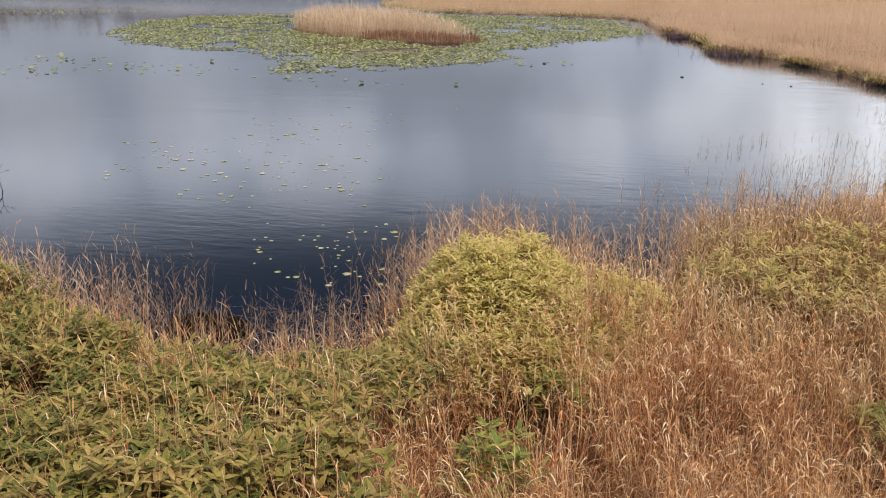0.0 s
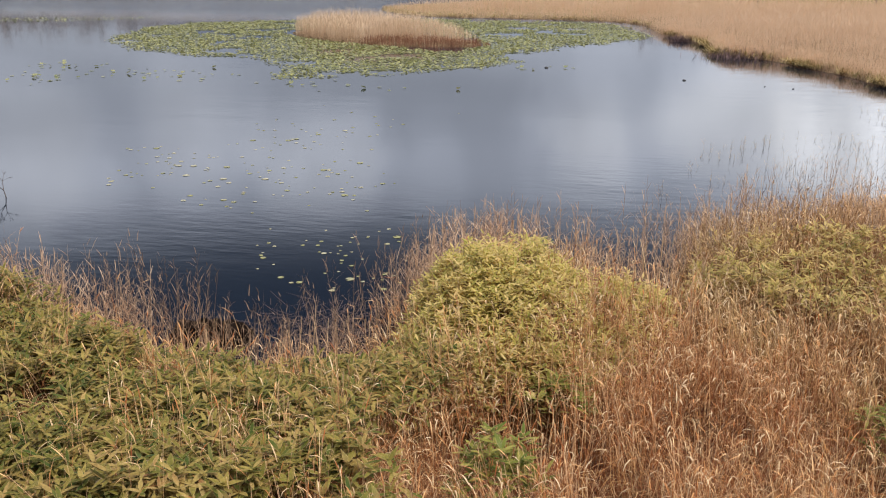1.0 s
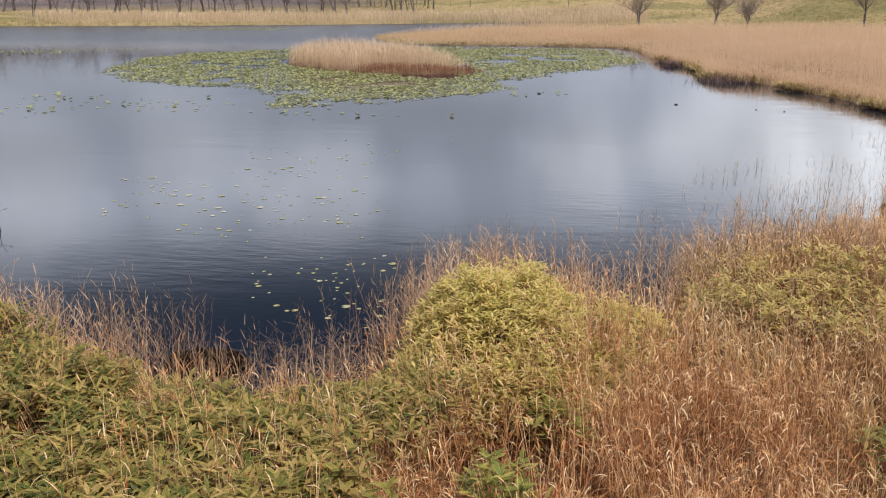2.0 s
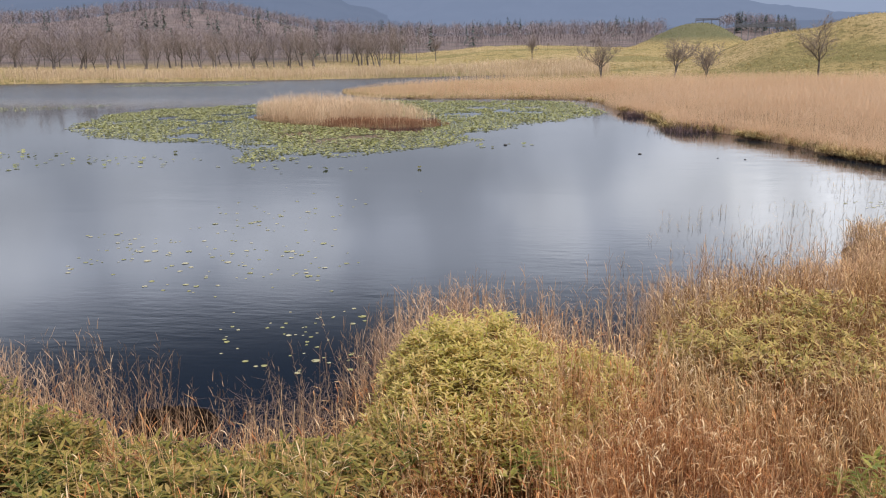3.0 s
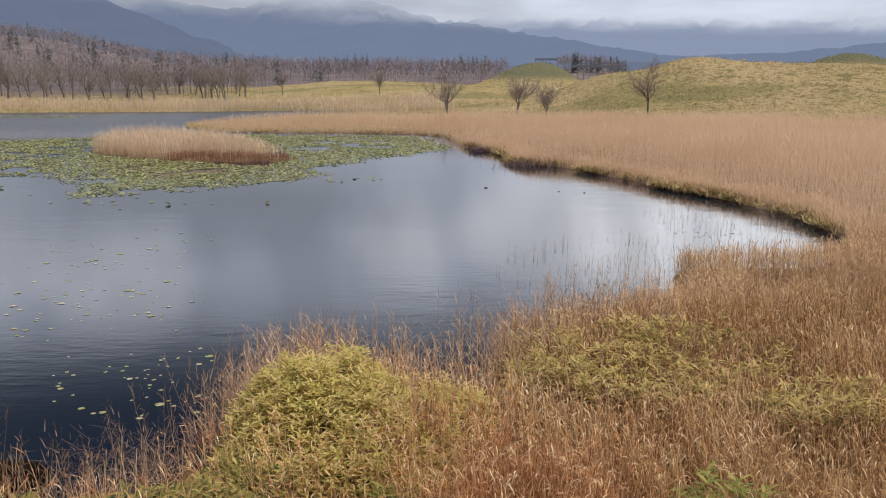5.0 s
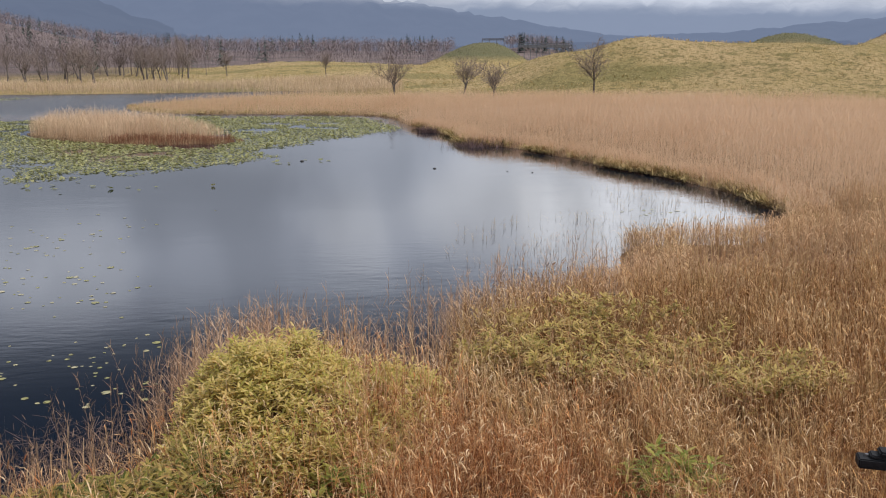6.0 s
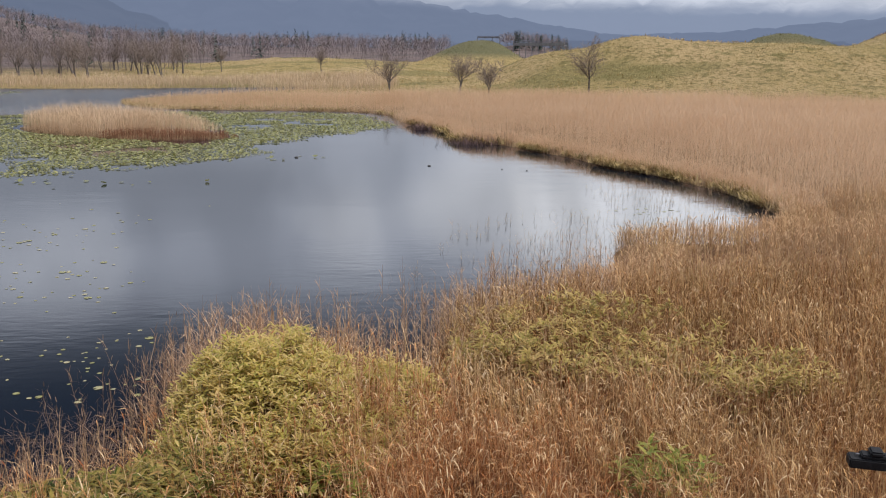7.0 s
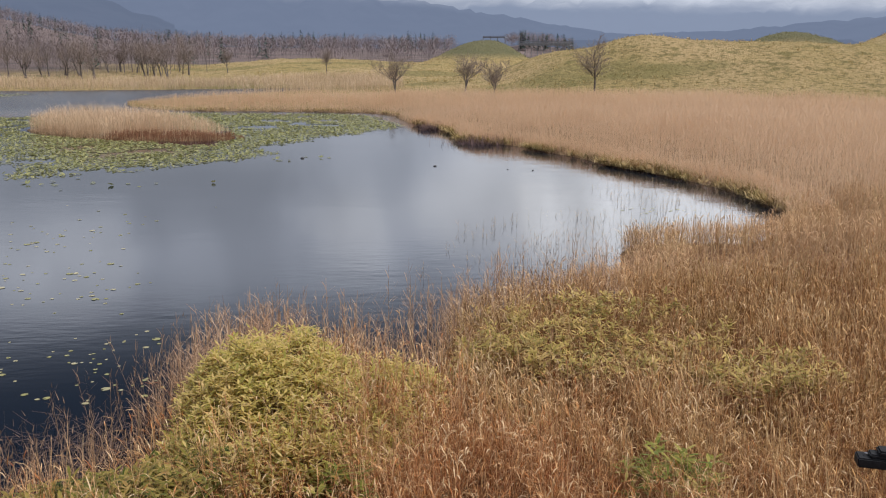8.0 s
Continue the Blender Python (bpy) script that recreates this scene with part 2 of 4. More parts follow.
M_REED_DULL = plant("wet_reed_blade", [(0.14, 0.08, 0.052), (0.25, 0.15, 0.095), (0.36, 0.235, 0.15), (0.50, 0.36, 0.24)], patch_scale=0.8, through_light=0.2)
M_STRAW = plant("pale_straw_leaf", [(0.50, 0.33, 0.17), (0.66, 0.48, 0.28), (0.80, 0.64, 0.43)], patch_scale=0.8, through_light=0.2)
M_SEDGE = plant("sedge_stem", [(0.24, 0.17, 0.10), (0.40, 0.29, 0.18), (0.56, 0.43, 0.28)], through_light=0.1)
M_REED_FAR = plant("reed_bed_blade", [(0.64, 0.445, 0.29), (0.70, 0.497, 0.33), (0.75, 0.545, 0.375), (0.80, 0.61, 0.44)], patch_scale=0.09, patch=(0.66, 0.45, 0.295), through_light=0.6)
M_MARSH = plant("marsh_grass_blade", [(0.39, 0.23, 0.12), (0.53, 0.335, 0.185), (0.65, 0.44, 0.26), (0.75, 0.55, 0.35)], patch_scale=0.4, patch=(0.52, 0.38, 0.19), root=(0.40, 0.225, 0.12), through_light=0.25)
M_REED_PALE = plant("island_reed_blade", [(0.60, 0.44, 0.285), (0.68, 0.51, 0.345), (0.76, 0.59, 0.42), (0.80, 0.65, 0.48)], patch_scale=0.35, root=(0.58, 0.39, 0.25), through_light=0.25)
M_REED_SHORE = plant("far_shore_reed_blade", [(0.52, 0.38, 0.25), (0.60, 0.45, 0.305), (0.68, 0.525, 0.37), (0.75, 0.60, 0.45)], patch_scale=0.15, patch=(0.50, 0.38, 0.24), through_light=0.25)
M_BOG = plant("rusty_bog_plant", [(0.20, 0.10, 0.06), (0.28, 0.135, 0.08), (0.36, 0.19, 0.12)], patch_scale=0.6)
M_PAD = plant("lily_pad", [(0.14, 0.155, 0.05), (0.23, 0.235, 0.075), (0.32, 0.305, 0.10), (0.44, 0.40, 0.17)], patch_scale=0.25, through_light=0.3, rough=0.30, spread=0.8, gloss=0.7)
M_PAD_YELLOW = plant("yellowing_lily_pad", [(0.22, 0.21, 0.10), (0.34, 0.31, 0.16), (0.50, 0.43, 0.25)], patch_scale=2.0, through_light=0.15, rough=0.25, gloss=0.8)
M_HILL = plant("hill_sasa", [(0.22, 0.165, 0.068), (0.37, 0.28, 0.12), (0.50, 0.375, 0.17), (0.63, 0.475, 0.25)], patch_scale=0.12, through_light=0.2, spread=0.7)
M_HILL_GREEN = plant("far_hill_sasa", [(0.11, 0.11, 0.045), (0.17, 0.16, 0.065), (0.22, 0.20, 0.085), (0.28, 0.245, 0.11)], patch_scale=0.1, through_light=0.2)
M_TUSSOCK = plant("bank_tussock_leaf", [(0.20, 0.15, 0.065), (0.33, 0.25, 0.105), (0.46, 0.34, 0.16), (0.56, 0.42, 0.23)], patch_scale=0.5, patch=(0.42, 0.27, 0.14), through_light=0.2)
M_LITTER = plant("sodden_reed_litter", [(0.05, 0.032, 0.028), (0.11, 0.070, 0.058), (0.20, 0.135, 0.105)], through_light=0.0)
M_BARK = solid("bare_bark", (0.10, 0.085, 0.08), (0.19, 0.165, 0.158), 3.0, bump=0.5)
M_TWIG = plant("bare_twigs", [(0.17, 0.135, 0.125), (0.23, 0.185, 0.165), (0.29, 0.235, 0.21)], patch_scale=0.05, through_light=0.0, rough=0.9)
# woodland twig tones lightened and greyed towards blue, painting in the distance haze
M_WOODS = plant("leafless_woods", [(0.165, 0.143, 0.158), (0.205, 0.174, 0.185), (0.245, 0.20, 0.197), (0.285, 0.242, 0.235)], patch_scale=0.09, patch=(0.27, 0.20, 0.182), through_light=0.0, rough=0.9, spread=0.25)
M_FIR = plant("fir_needles", [(0.055, 0.078, 0.072), (0.075, 0.105, 0.088), (0.10, 0.13, 0.10)], patch_scale=0.05, through_light=0.0, rough=0.8)
M_SHRUB = plant("dark_shrub_twig", [(0.13, 0.085, 0.085), (0.19, 0.125, 0.12), (0.26, 0.17, 0.155)], through_light=0.0, rough=0.9)
M_LOG = solid("rotten_wood", (0.005, 0.004, 0.003), (0.020, 0.013, 0.010), 5.0, rough=0.8, bump=0.8, dist=0.02, stretch=(0.3, 3, 3), gloss=0.0)
M_STONE = solid("dark_wet_stone", (0.03, 0.03, 0.03), (0.09, 0.085, 0.08), 8.0, rough=0.4)
M_BLACK = solid("black_plastic", (0.010, 0.010, 0.011), (0.02, 0.02, 0.022), 30.0, rough=0.6, bump=0.15, dist=0.001)
M_STEEL = solid("galvanised_bolt", (0.25, 0.25, 0.26), (0.40, 0.40, 0.41), 60.0, rough=0.35, metal=1.0, bump=0.1, dist=0.0005)
# grey timber seen only far off; its pale blue cast is painted haze
M_TIMBER = solid("weathered_timber", (0.17, 0.175, 0.195), (0.26, 0.265, 0.285), 2.0, bump=0.4)


# ---- mesh helpers ----
RNG = np.random.default_rng(7)


def part(name, mesh, mat, parent=None, label=""):
    """Links a mesh (or a bmesh) as one object, under a thing or a part."""
    if isinstance(mesh, bmesh.types.BMesh):
        bm, mesh = mesh, bpy.data.meshes.new(name)
        bm.to_mesh(mesh)
        bm.free()
    ob = new(name, mesh)
    if mat and not mesh.materials:
        mesh.materials.append(mat)
    if parent:
        ob.parent = parent
    if label:
        ob["label"] = label
    return ob


def array_mesh(name, verts, faces, uvs=None, smooth=False):
    """A mesh from arrays: verts (n, 3), faces (m, 3 or 4), uvs (n, 2)."""
    me = bpy.data.meshes.new(name)
    n, (m, k) = len(verts), faces.shape
    me.vertices.add(n)
    me.vertices.foreach_set("co", np.ascontiguousarray(verts, np.float32).ravel())
    me.loops.add(m * k)
    flat = np.ascontiguousarray(faces, np.int32).ravel()
    me.loops.foreach_set("vertex_index", flat)
    me.polygons.add(m)
    me.polygons.foreach_set("loop_start", np.arange(0, m * k, k, dtype=np.int32))
    if smooth:
        me.polygons.foreach_set("use_smooth", np.ones(m, bool))
    if uvs is not None:
        me.uv_layers.new(name="UVMap").data.foreach_set("uv", np.ascontiguousarray(uvs[flat], np.float32).ravel())
    me.update()
    me.validate()
    return me


def ribbons(base, turn, tilt, bend, length, width, profile):
    """Blades as bent ribbons. tilt: radians from upright at the root, bend: what the tilt gains to the tip. Returns verts, faces, uvs."""
    n, s = len(base), len(profile) - 1
    turn, tilt, bend, length, width = (np.broadcast_to(np.asarray(a, float), n) for a in (turn, tilt, bend, length, width))
    rows = [np.asarray(base, float)]
    for i in range(s):
        a = tilt + bend * (i + 0.5) / s
        way = np.stack([np.sin(turn) * np.sin(a), np.cos(turn) * np.sin(a), np.cos(a)], 1)
        rows.append(rows[-1] + way * (length / s)[:, None])
    side = np.stack([np.cos(turn), -np.sin(turn), np.zeros(n)], 1) * (width / 2)[:, None]
    pts = np.stack([p + k * q for p, w in zip(rows, profile) for k, q in ((-w, side), (w, side))], 1)
    f = np.array([(2 * i, 2 * i + 1, 2 * i + 3, 2 * i + 2) for i in range(s)])
    faces = (f[None] + (np.arange(n) * 2 * (s + 1))[:, None, None]).reshape(-1, 4)
    uv = np.tile(np.array([(k, i / s) for i in range(s + 1) for k in (0.0, 1.0)]), (n, 1))
    return pts.reshape(-1, 3), faces, uv


def joined(bits):
    verts, faces, uvs, at = [], [], [], 0
    for v, f, u in bits:
        verts.append(v), faces.append(f + at), uvs.append(u)
        at += len(v)
    return np.concatenate(verts), np.concatenate(faces), np.concatenate(uvs)


def lattice(x, y, seed=0):
    h = np.sin(x * 127.1 + y * 311.7 + seed * 74.7) * 43758.5453
    return h - np.floor(h)


def value_noise(x, y, scale, seed=0, octaves=3):
    """Smooth noise over the plan, 0 to 1."""
    total, gain, norm = 0.0, 1.0, 0.0
    for o in range(octaves):
        u, v = x * scale, y * scale
        i, j = np.floor(u), np.floor(v)
        fu, fv = u - i, v - j
        fu, fv = fu * fu * (3 - 2 * fu), fv * fv * (3 - 2 * fv)
        a = lattice(i, j, seed + o) * (1 - fu) + lattice(i + 1, j, seed + o) * fu
        b = lattice(i, j + 1, seed + o) * (1 - fu) + lattice(i + 1, j + 1, seed + o) * fu
        total, norm = total + gain * (a * (1 - fv) + b * fv), norm + gain
        gain, scale = gain * 0.5, scale * 2.03
    return total / norm


def smooth_ring(points, rounds=2):
    """Rounds a closed ring by cutting its corners."""
    p = np.array(points, float)
    for _ in range(rounds):
        q = np.roll(p, -1, 0)
        p = np.stack([0.75 * p + 0.25 * q, 0.25 * p + 0.75 * q], 1).reshape(-1, 2)
    return p


def ring_distance(x, y, ring):
    """Signed distance to a ring over the plan, positive outside it."""
    x, y = np.asarray(x, float), np.asarray(y, float)
    best, inside = np.full(x.shape, 1e18), np.zeros(x.shape, bool)
    for (ax, ay), (bx, by) in zip(ring, np.roll(ring, -1, 0)):
        ex, ey = bx - ax, by - ay
        k = np.clip(((x - ax) * ex + (y - ay) * ey) / (ex * ex + ey * ey + 1e-12), 0, 1)
        best = np.minimum(best, (x - ax - k * ex) ** 2 + (y - ay - k * ey) ** 2)
        inside ^= ((ay > y) != (by > y)) & (x < (bx - ax) * (y - ay) / (by - ay + 1e-12) + ax)
    return np.where(inside, -1, 1) * np.sqrt(best)


# ---- plan: pond outline, island, lily mat, hills ----
POND = smooth_ring([
    (-90, 26), (-40, 16), (-16, 11.4), (-9.5, 9.9), (-6.6, 9.0), (-5.2, 8.5), (-4.6, 7.7), (-3.4, 7.4), (-2.3, 7.7), (-2.2, 9.6),
    (-2.2, 11.2), (-1.2, 12.2), (0.0, 12.2), (0.35, 10.7), (0.9, 10.5), (1.2, 12.4), (1.7, 14.6), (2.8, 15.8), (4.8, 15.9), (5.8, 17.6), (6.3, 20.0), (6.5, 20.6),
    (7.0, 20.7), (8.6, 20.4), (10.4, 21.2), (12.1, 23.0), (13.1, 25.0), (13.5, 27.6), (13.3, 30.5), (12.8, 33.0), (12.1, 35.0), (11.1, 37.2), (10.4, 40.9), (8.9, 43.7), (8.5, 46.3), (5.5, 47.4), (6.1, 54.5), (3.9, 59.9),
    (3.3, 64.0), (3.0, 68.8), (0.8, 72.1), (-6.4, 73.6), (-11.2, 73.6), (-16.3, 75.1), (-21.8, 83.5), (-21.0, 92), (-12, 106), (1.0, 124), (-6, 126), (-18, 118),
    (-34, 113), (-55, 108), (-95, 104), (-125, 85), (-120, 45)])
ISLAND = (-13.6, 53.6, 7.7, 3.5, -33.0)
MAT = smooth_ring([
    (-30, 49), (-24, 43.0), (-20.5, 41.3), (-17.3, 41.9), (-15.0, 40.6), (-14.4, 36.0), (-13.4, 34.2), (-11.2, 34.4), (-8.2, 36.9), (-6.0, 39.0), (-3.8, 41.8), (-4.0, 46.0),
    (-2.0, 50.8), (1.6, 55.0), (3.2, 58.4), (2.4, 66.5), (-0.5, 71.2), (-10, 72.2), (-17, 72.5), (-25, 67.4), (-32, 62.4)], 1)
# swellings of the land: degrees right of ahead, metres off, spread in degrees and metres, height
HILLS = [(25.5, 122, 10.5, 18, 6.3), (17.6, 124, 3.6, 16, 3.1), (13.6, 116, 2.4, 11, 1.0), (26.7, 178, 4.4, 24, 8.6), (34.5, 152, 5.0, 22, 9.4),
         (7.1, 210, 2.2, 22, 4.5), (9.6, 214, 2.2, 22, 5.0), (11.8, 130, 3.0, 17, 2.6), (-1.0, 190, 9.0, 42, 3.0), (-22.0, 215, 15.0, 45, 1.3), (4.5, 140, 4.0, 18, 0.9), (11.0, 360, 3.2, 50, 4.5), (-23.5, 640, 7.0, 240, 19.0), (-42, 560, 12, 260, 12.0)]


def shore(x, y):
    return ring_distance(x, y, POND)


def islet_axes(x, y):
    """Metres along and across the islet."""
    c, k = math.cos(radians(ISLAND[4])), math.sin(radians(ISLAND[4]))
    return (x - ISLAND[0]) * c + (y - ISLAND[1]) * k, -(x - ISLAND[0]) * k + (y - ISLAND[1]) * c


def on_island(x, y):
    u, v = islet_axes(x, y)
    return (u / ISLAND[2]) ** 2 + (v / ISLAND[3]) ** 2


def relief(x, y, off=None):
    """Height of the ground."""
    x, y = np.asarray(x, float), np.asarray(y, float)
    off = shore(x, y) if off is None else off
    r, az = np.hypot(x, y), np.degrees(np.arctan2(x, y))
    land = (0.38 - 0.26 * np.clip((r - 21) / 4, 0, 1)) * (1 - np.exp(-np.maximum(off, 0) / 0.35)) + 0.35 * (1 - np.exp(-np.maximum(off, 0) / 4.0)) 
    land = land * (1 - 0.5 * np.clip((r - 52) / 14, 0, 1))
    land = land + 0.14 * (value_noise(x, y, 0.6, 3) - 0.5) * np.clip(off, 0, 1)
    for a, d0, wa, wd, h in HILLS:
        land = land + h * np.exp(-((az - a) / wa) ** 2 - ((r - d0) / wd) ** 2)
    rough_on = np.clip((r - 85) / 30, 0, 1) * np.clip(off / 12, 0, 1)
    land = land + rough_on * (1.0 * (value_noise(x, y, 0.06, 11) - 0.5) + 0.5 * (value_noise(x, y, 0.25, 12) - 0.5))
    k = np.clip((r - 210) / 300, 0, 1)
    land = land + 7.0 * k * k * (3 - 2 * k)
    bed = -0.06 - 0.7 * (1 - np.exp(np.minimum(off, 0) / 1.5))
    z = np.where(off > 0, land, bed)
    isle = on_island(x, y)
    return np.where(isle < 1.0, np.maximum(z, 0.14 * np.sqrt(np.maximum(1 - isle, 0))), z)


def polar_sheet(radii, angles, height):
    a, r = np.meshgrid(np.radians(angles), radii)
    x, y = r * np.sin(a) + 0.05, r * np.cos(a) + 0.04
    v = np.stack([x.ravel(), y.ravel(), height(x.ravel(), y.ravel())], 1)
    nr, na = len(radii), len(angles)
    i, j = np.meshgrid(np.arange(nr - 1), np.arange(na), indexing="ij")
    k = (j + 1) % na
    f = np.stack([i * na + j, i * na + k, (i + 1) * na + k, (i + 1) * na + j], -1).reshape(-1, 4)
    return v, f[:, ::-1]


radii = np.concatenate([[0.02, 1.0, 2.0], np.geomspace(3, 135, 235), np.geomspace(142, 900, 70), np.geomspace(1000, 4700, 10)])
angles = np.concatenate([np.linspace(-42, 40, 330), np.linspace(46, 312, 45)])
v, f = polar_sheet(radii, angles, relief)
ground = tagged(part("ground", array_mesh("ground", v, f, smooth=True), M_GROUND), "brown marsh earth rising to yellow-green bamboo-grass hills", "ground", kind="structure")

v, f = polar_sheet(np.array([0.02, 6, 20, 60, 160]), np.linspace(-180, 174, 60), lambda x, y: np.zeros_like(x))
water = tagged(part("water", array_mesh("water", v, f), M_WATER), "still dark pond water mirroring the overcast sky", "water", kind="structure")


# ---- far mountains ----
def mountain(name, far, crest, deep, seed, mat, label):
    """A ridge: crest gives elevation in degrees along the azimuth; the near slope runs down to the plain with gullies."""
    az = np.linspace(-75, 75, 420)
    rows = np.linspace(0, 1, 26)
    a, k = np.meshgrid(az, rows)
    r = far - deep * k
    top = np.tan(np.radians(crest(a))) * far
    gully = np.abs(value_noise(a * 0.9 + k * 0.8, k * 1.6, 1.0, seed, 4) - 0.5) * 2
    z = 4 + top * ((1 - k) ** 1.25) * (1 - 0.38 * gully * np.sin(np.pi * np.clip(k + 0.12, 0, 1)))
    x, y = r * np.sin(np.radians(a)), r * np.cos(np.radians(a))
    n = len(az)
    i, j = np.meshgrid(np.arange(len(rows) - 1), np.arange(n - 1), indexing="ij")
    f = np.stack([i * n + j, i * n + j + 1, (i + 1) * n + j + 1, (i + 1) * n + j], -1).reshape(-1, 4)
    v = np.stack([x.ravel(), y.ravel(), z.ravel()], 1)
    ob = part(name, array_mesh(name, v, f[:, ::-1], smooth=True), mat)
    return tagged(ob, label, "mountain", kind="structure")


def jag(a, seed, size):
    return size * (value_noise(a, a * 0 + seed, 0.35, seed, 4) - 0.5)


def ridge(a, *knots):
    return np.interp(a, [k[0] for k in knots], [k[1] for k in knots])


# each ridge carries its own painted haze, paler the farther it lies
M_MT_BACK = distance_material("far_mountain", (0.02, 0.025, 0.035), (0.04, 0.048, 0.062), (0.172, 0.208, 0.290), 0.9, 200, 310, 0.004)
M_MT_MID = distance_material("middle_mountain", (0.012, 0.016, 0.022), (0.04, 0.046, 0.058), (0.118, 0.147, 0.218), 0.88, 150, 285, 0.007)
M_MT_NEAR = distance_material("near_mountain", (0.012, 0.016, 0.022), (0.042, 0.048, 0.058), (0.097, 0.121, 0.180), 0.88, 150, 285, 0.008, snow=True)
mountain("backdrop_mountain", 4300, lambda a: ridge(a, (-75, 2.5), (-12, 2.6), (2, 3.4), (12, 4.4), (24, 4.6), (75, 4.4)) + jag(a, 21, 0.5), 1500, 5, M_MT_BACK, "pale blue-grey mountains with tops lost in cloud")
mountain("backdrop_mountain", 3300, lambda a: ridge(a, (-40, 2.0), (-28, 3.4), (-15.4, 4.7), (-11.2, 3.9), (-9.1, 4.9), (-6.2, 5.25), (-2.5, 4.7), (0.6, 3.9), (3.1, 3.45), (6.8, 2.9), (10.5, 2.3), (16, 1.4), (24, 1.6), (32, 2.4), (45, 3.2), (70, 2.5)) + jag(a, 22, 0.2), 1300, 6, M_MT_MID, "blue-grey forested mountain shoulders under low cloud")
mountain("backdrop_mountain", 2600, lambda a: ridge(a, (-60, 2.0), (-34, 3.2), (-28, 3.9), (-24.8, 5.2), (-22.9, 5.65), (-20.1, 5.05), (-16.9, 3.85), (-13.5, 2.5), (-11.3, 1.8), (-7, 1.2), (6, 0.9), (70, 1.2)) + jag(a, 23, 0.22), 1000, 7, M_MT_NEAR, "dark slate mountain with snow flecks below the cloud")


# ---- plants of the near bank ----
def scatter(n, x0, x1, y0, y1):
    return RNG.uniform(x0, x1, n), RNG.uniform(y0, y1, n)


def ellipse(x, y, cx, cy, rx, ry, lean=0.0):
    """Below 1 inside a leaning ellipse, its edge frayed by noise."""
    c, s = math.cos(radians(lean)), math.sin(radians(lean))
    u, v = (x - cx) * c + (y - cy) * s, -(x - cx) * s + (y - cy) * c
    return (u / rx) ** 2 + (v / ry) ** 2 + 0.55 * (value_noise(x, y, 1.6, 31) - 0.5)


THICKET = smooth_ring([(-14, 1.5), (-1.1, 1.5), (-1.15, 4.6), (-1.65, 5.8), (-1.35, 6.8), (-1.35, 7.9), (-1.95, 8.2), (-2.5, 7.6), (-3.3, 7.15), (-4.1, 7.2), (-4.8, 7.7), (-6.2, 7.8), (-9.5, 8.2), (-16, 9.4)], 1)


def in_thicket(x, y):
    return ring_distance(x, y, THICKET) + 1.0 * (value_noise(x, y, 1.3, 32) - 0.5)


def in_mound(x, y):
    return np.minimum(ellipse(x, y, -0.80, 8.7, 1.28, 1.75, 8), ellipse(x, y, 0.25, 9.0, 0.75, 1.2, -10) + 0.15)


def in_right(x, y):
    return np.minimum(ellipse(x, y, 2.8, 10.9, 2.1, 1.6, -20), ellipse(x, y, 4.7, 8.9, 0.8, 0.75))


def canopy(x, y, tall):
    """Top of the bamboo grass: tall above the ground, in rounded hummocks, lower at the water."""
    off = shore(x, y)
    lump = value_noise(x, y, 0.75, 41, 2) - 0.5 + 0.5 * (value_noise(x, y, 2.3, 42, 2) - 0.5)
    return relief(x, y, off) + tall * (0.62 + 0.38 * np.clip(off / 0.9, 0, 1)) + 0.36 * lump


def sasa_leaves(x, y, top, size=0.115, slim=0.29):
    """Whorls of lance-shaped leaves, five or six to a culm tip, with older leaves hanging below."""
    n = len(x)
    top = top + RNG.normal(0, 0.07, n)
    bits = []
    first = RNG.uniform(0, 2 * np.pi, n)
    lean = RNG.normal(0, 0.10, (n, 2))
    for k in range(6):
        drop = RNG.uniform(0.0, 0.05, n) + 0.012 * k
        base = np.stack([x + lean[:, 0] * 0.1, y + lean[:, 1] * 0.1, top - drop], 1)
        turn = first + k * 2.4 + RNG.normal(0, 0.3, n)
        tilt = RNG.uniform(0.65, 1.40, n) + 0.05 * k
        bits.append(ribbons(base, turn, tilt, RNG.uniform(0.10, 0.65, n), size * RNG.uniform(0.65, 1.25, n), size * slim * RNG.uniform(0.8, 1.2, n), (0.18, 0.95, 0.85, 0.03)))
    m = n // 2
    for k in range(2):
        base = np.stack([x[:m] + RNG.normal(0, 0.06, m), y[:m] + RNG.normal(0, 0.06, m), top[:m] - RNG.uniform(0.10, 0.34, m)], 1)
        bits.append(ribbons(base, RNG.uniform(0, 6.28, m), RNG.uniform(0.8, 1.5, m), RNG.uniform(0.2, 0.9, m), size * RNG.uniform(0.8, 1.2, m), size * 0.24, (0.18, 0.95, 0.85, 0.03)))
    return joined(bits)


def sasa_culms(x, y, top, share=0.45):
    k = RNG.random(len(x)) < share
    x, y, top = x[k], y[k], top[k]
    low = relief(x, y)
    base = np.stack([x, y, low - 0.02], 1)
    return ribbons(base, RNG.uniform(0, 6.28, len(x)), RNG.uniform(0, 0.10, len(x)), 0.08, top - low, 0.007, (1, 0.9, 0.7))


def sasa_patch(name, x, y, top, leaf, label, size=0.122, slim=0.25, kind="stuff", category="bamboo grass"):
    ob = new(name)
    low = float(np.min(relief(x, y)))
    ob.location = (float(np.mean(x)), float(np.mean(y)), low)
    shift = np.array(ob.location)
    v, f, u = sasa_leaves(x, y, top, size, slim)
    part("foliage", array_mesh("foliage", v - shift, f, u), leaf, ob)
    v, f, u = sasa_culms(x, y, top)
    part("undergrowth", array_mesh("undergrowth", v - shift, f, u), M_SASA_STEM, ob)
    return tagged(ob, label, category, kind=kind)


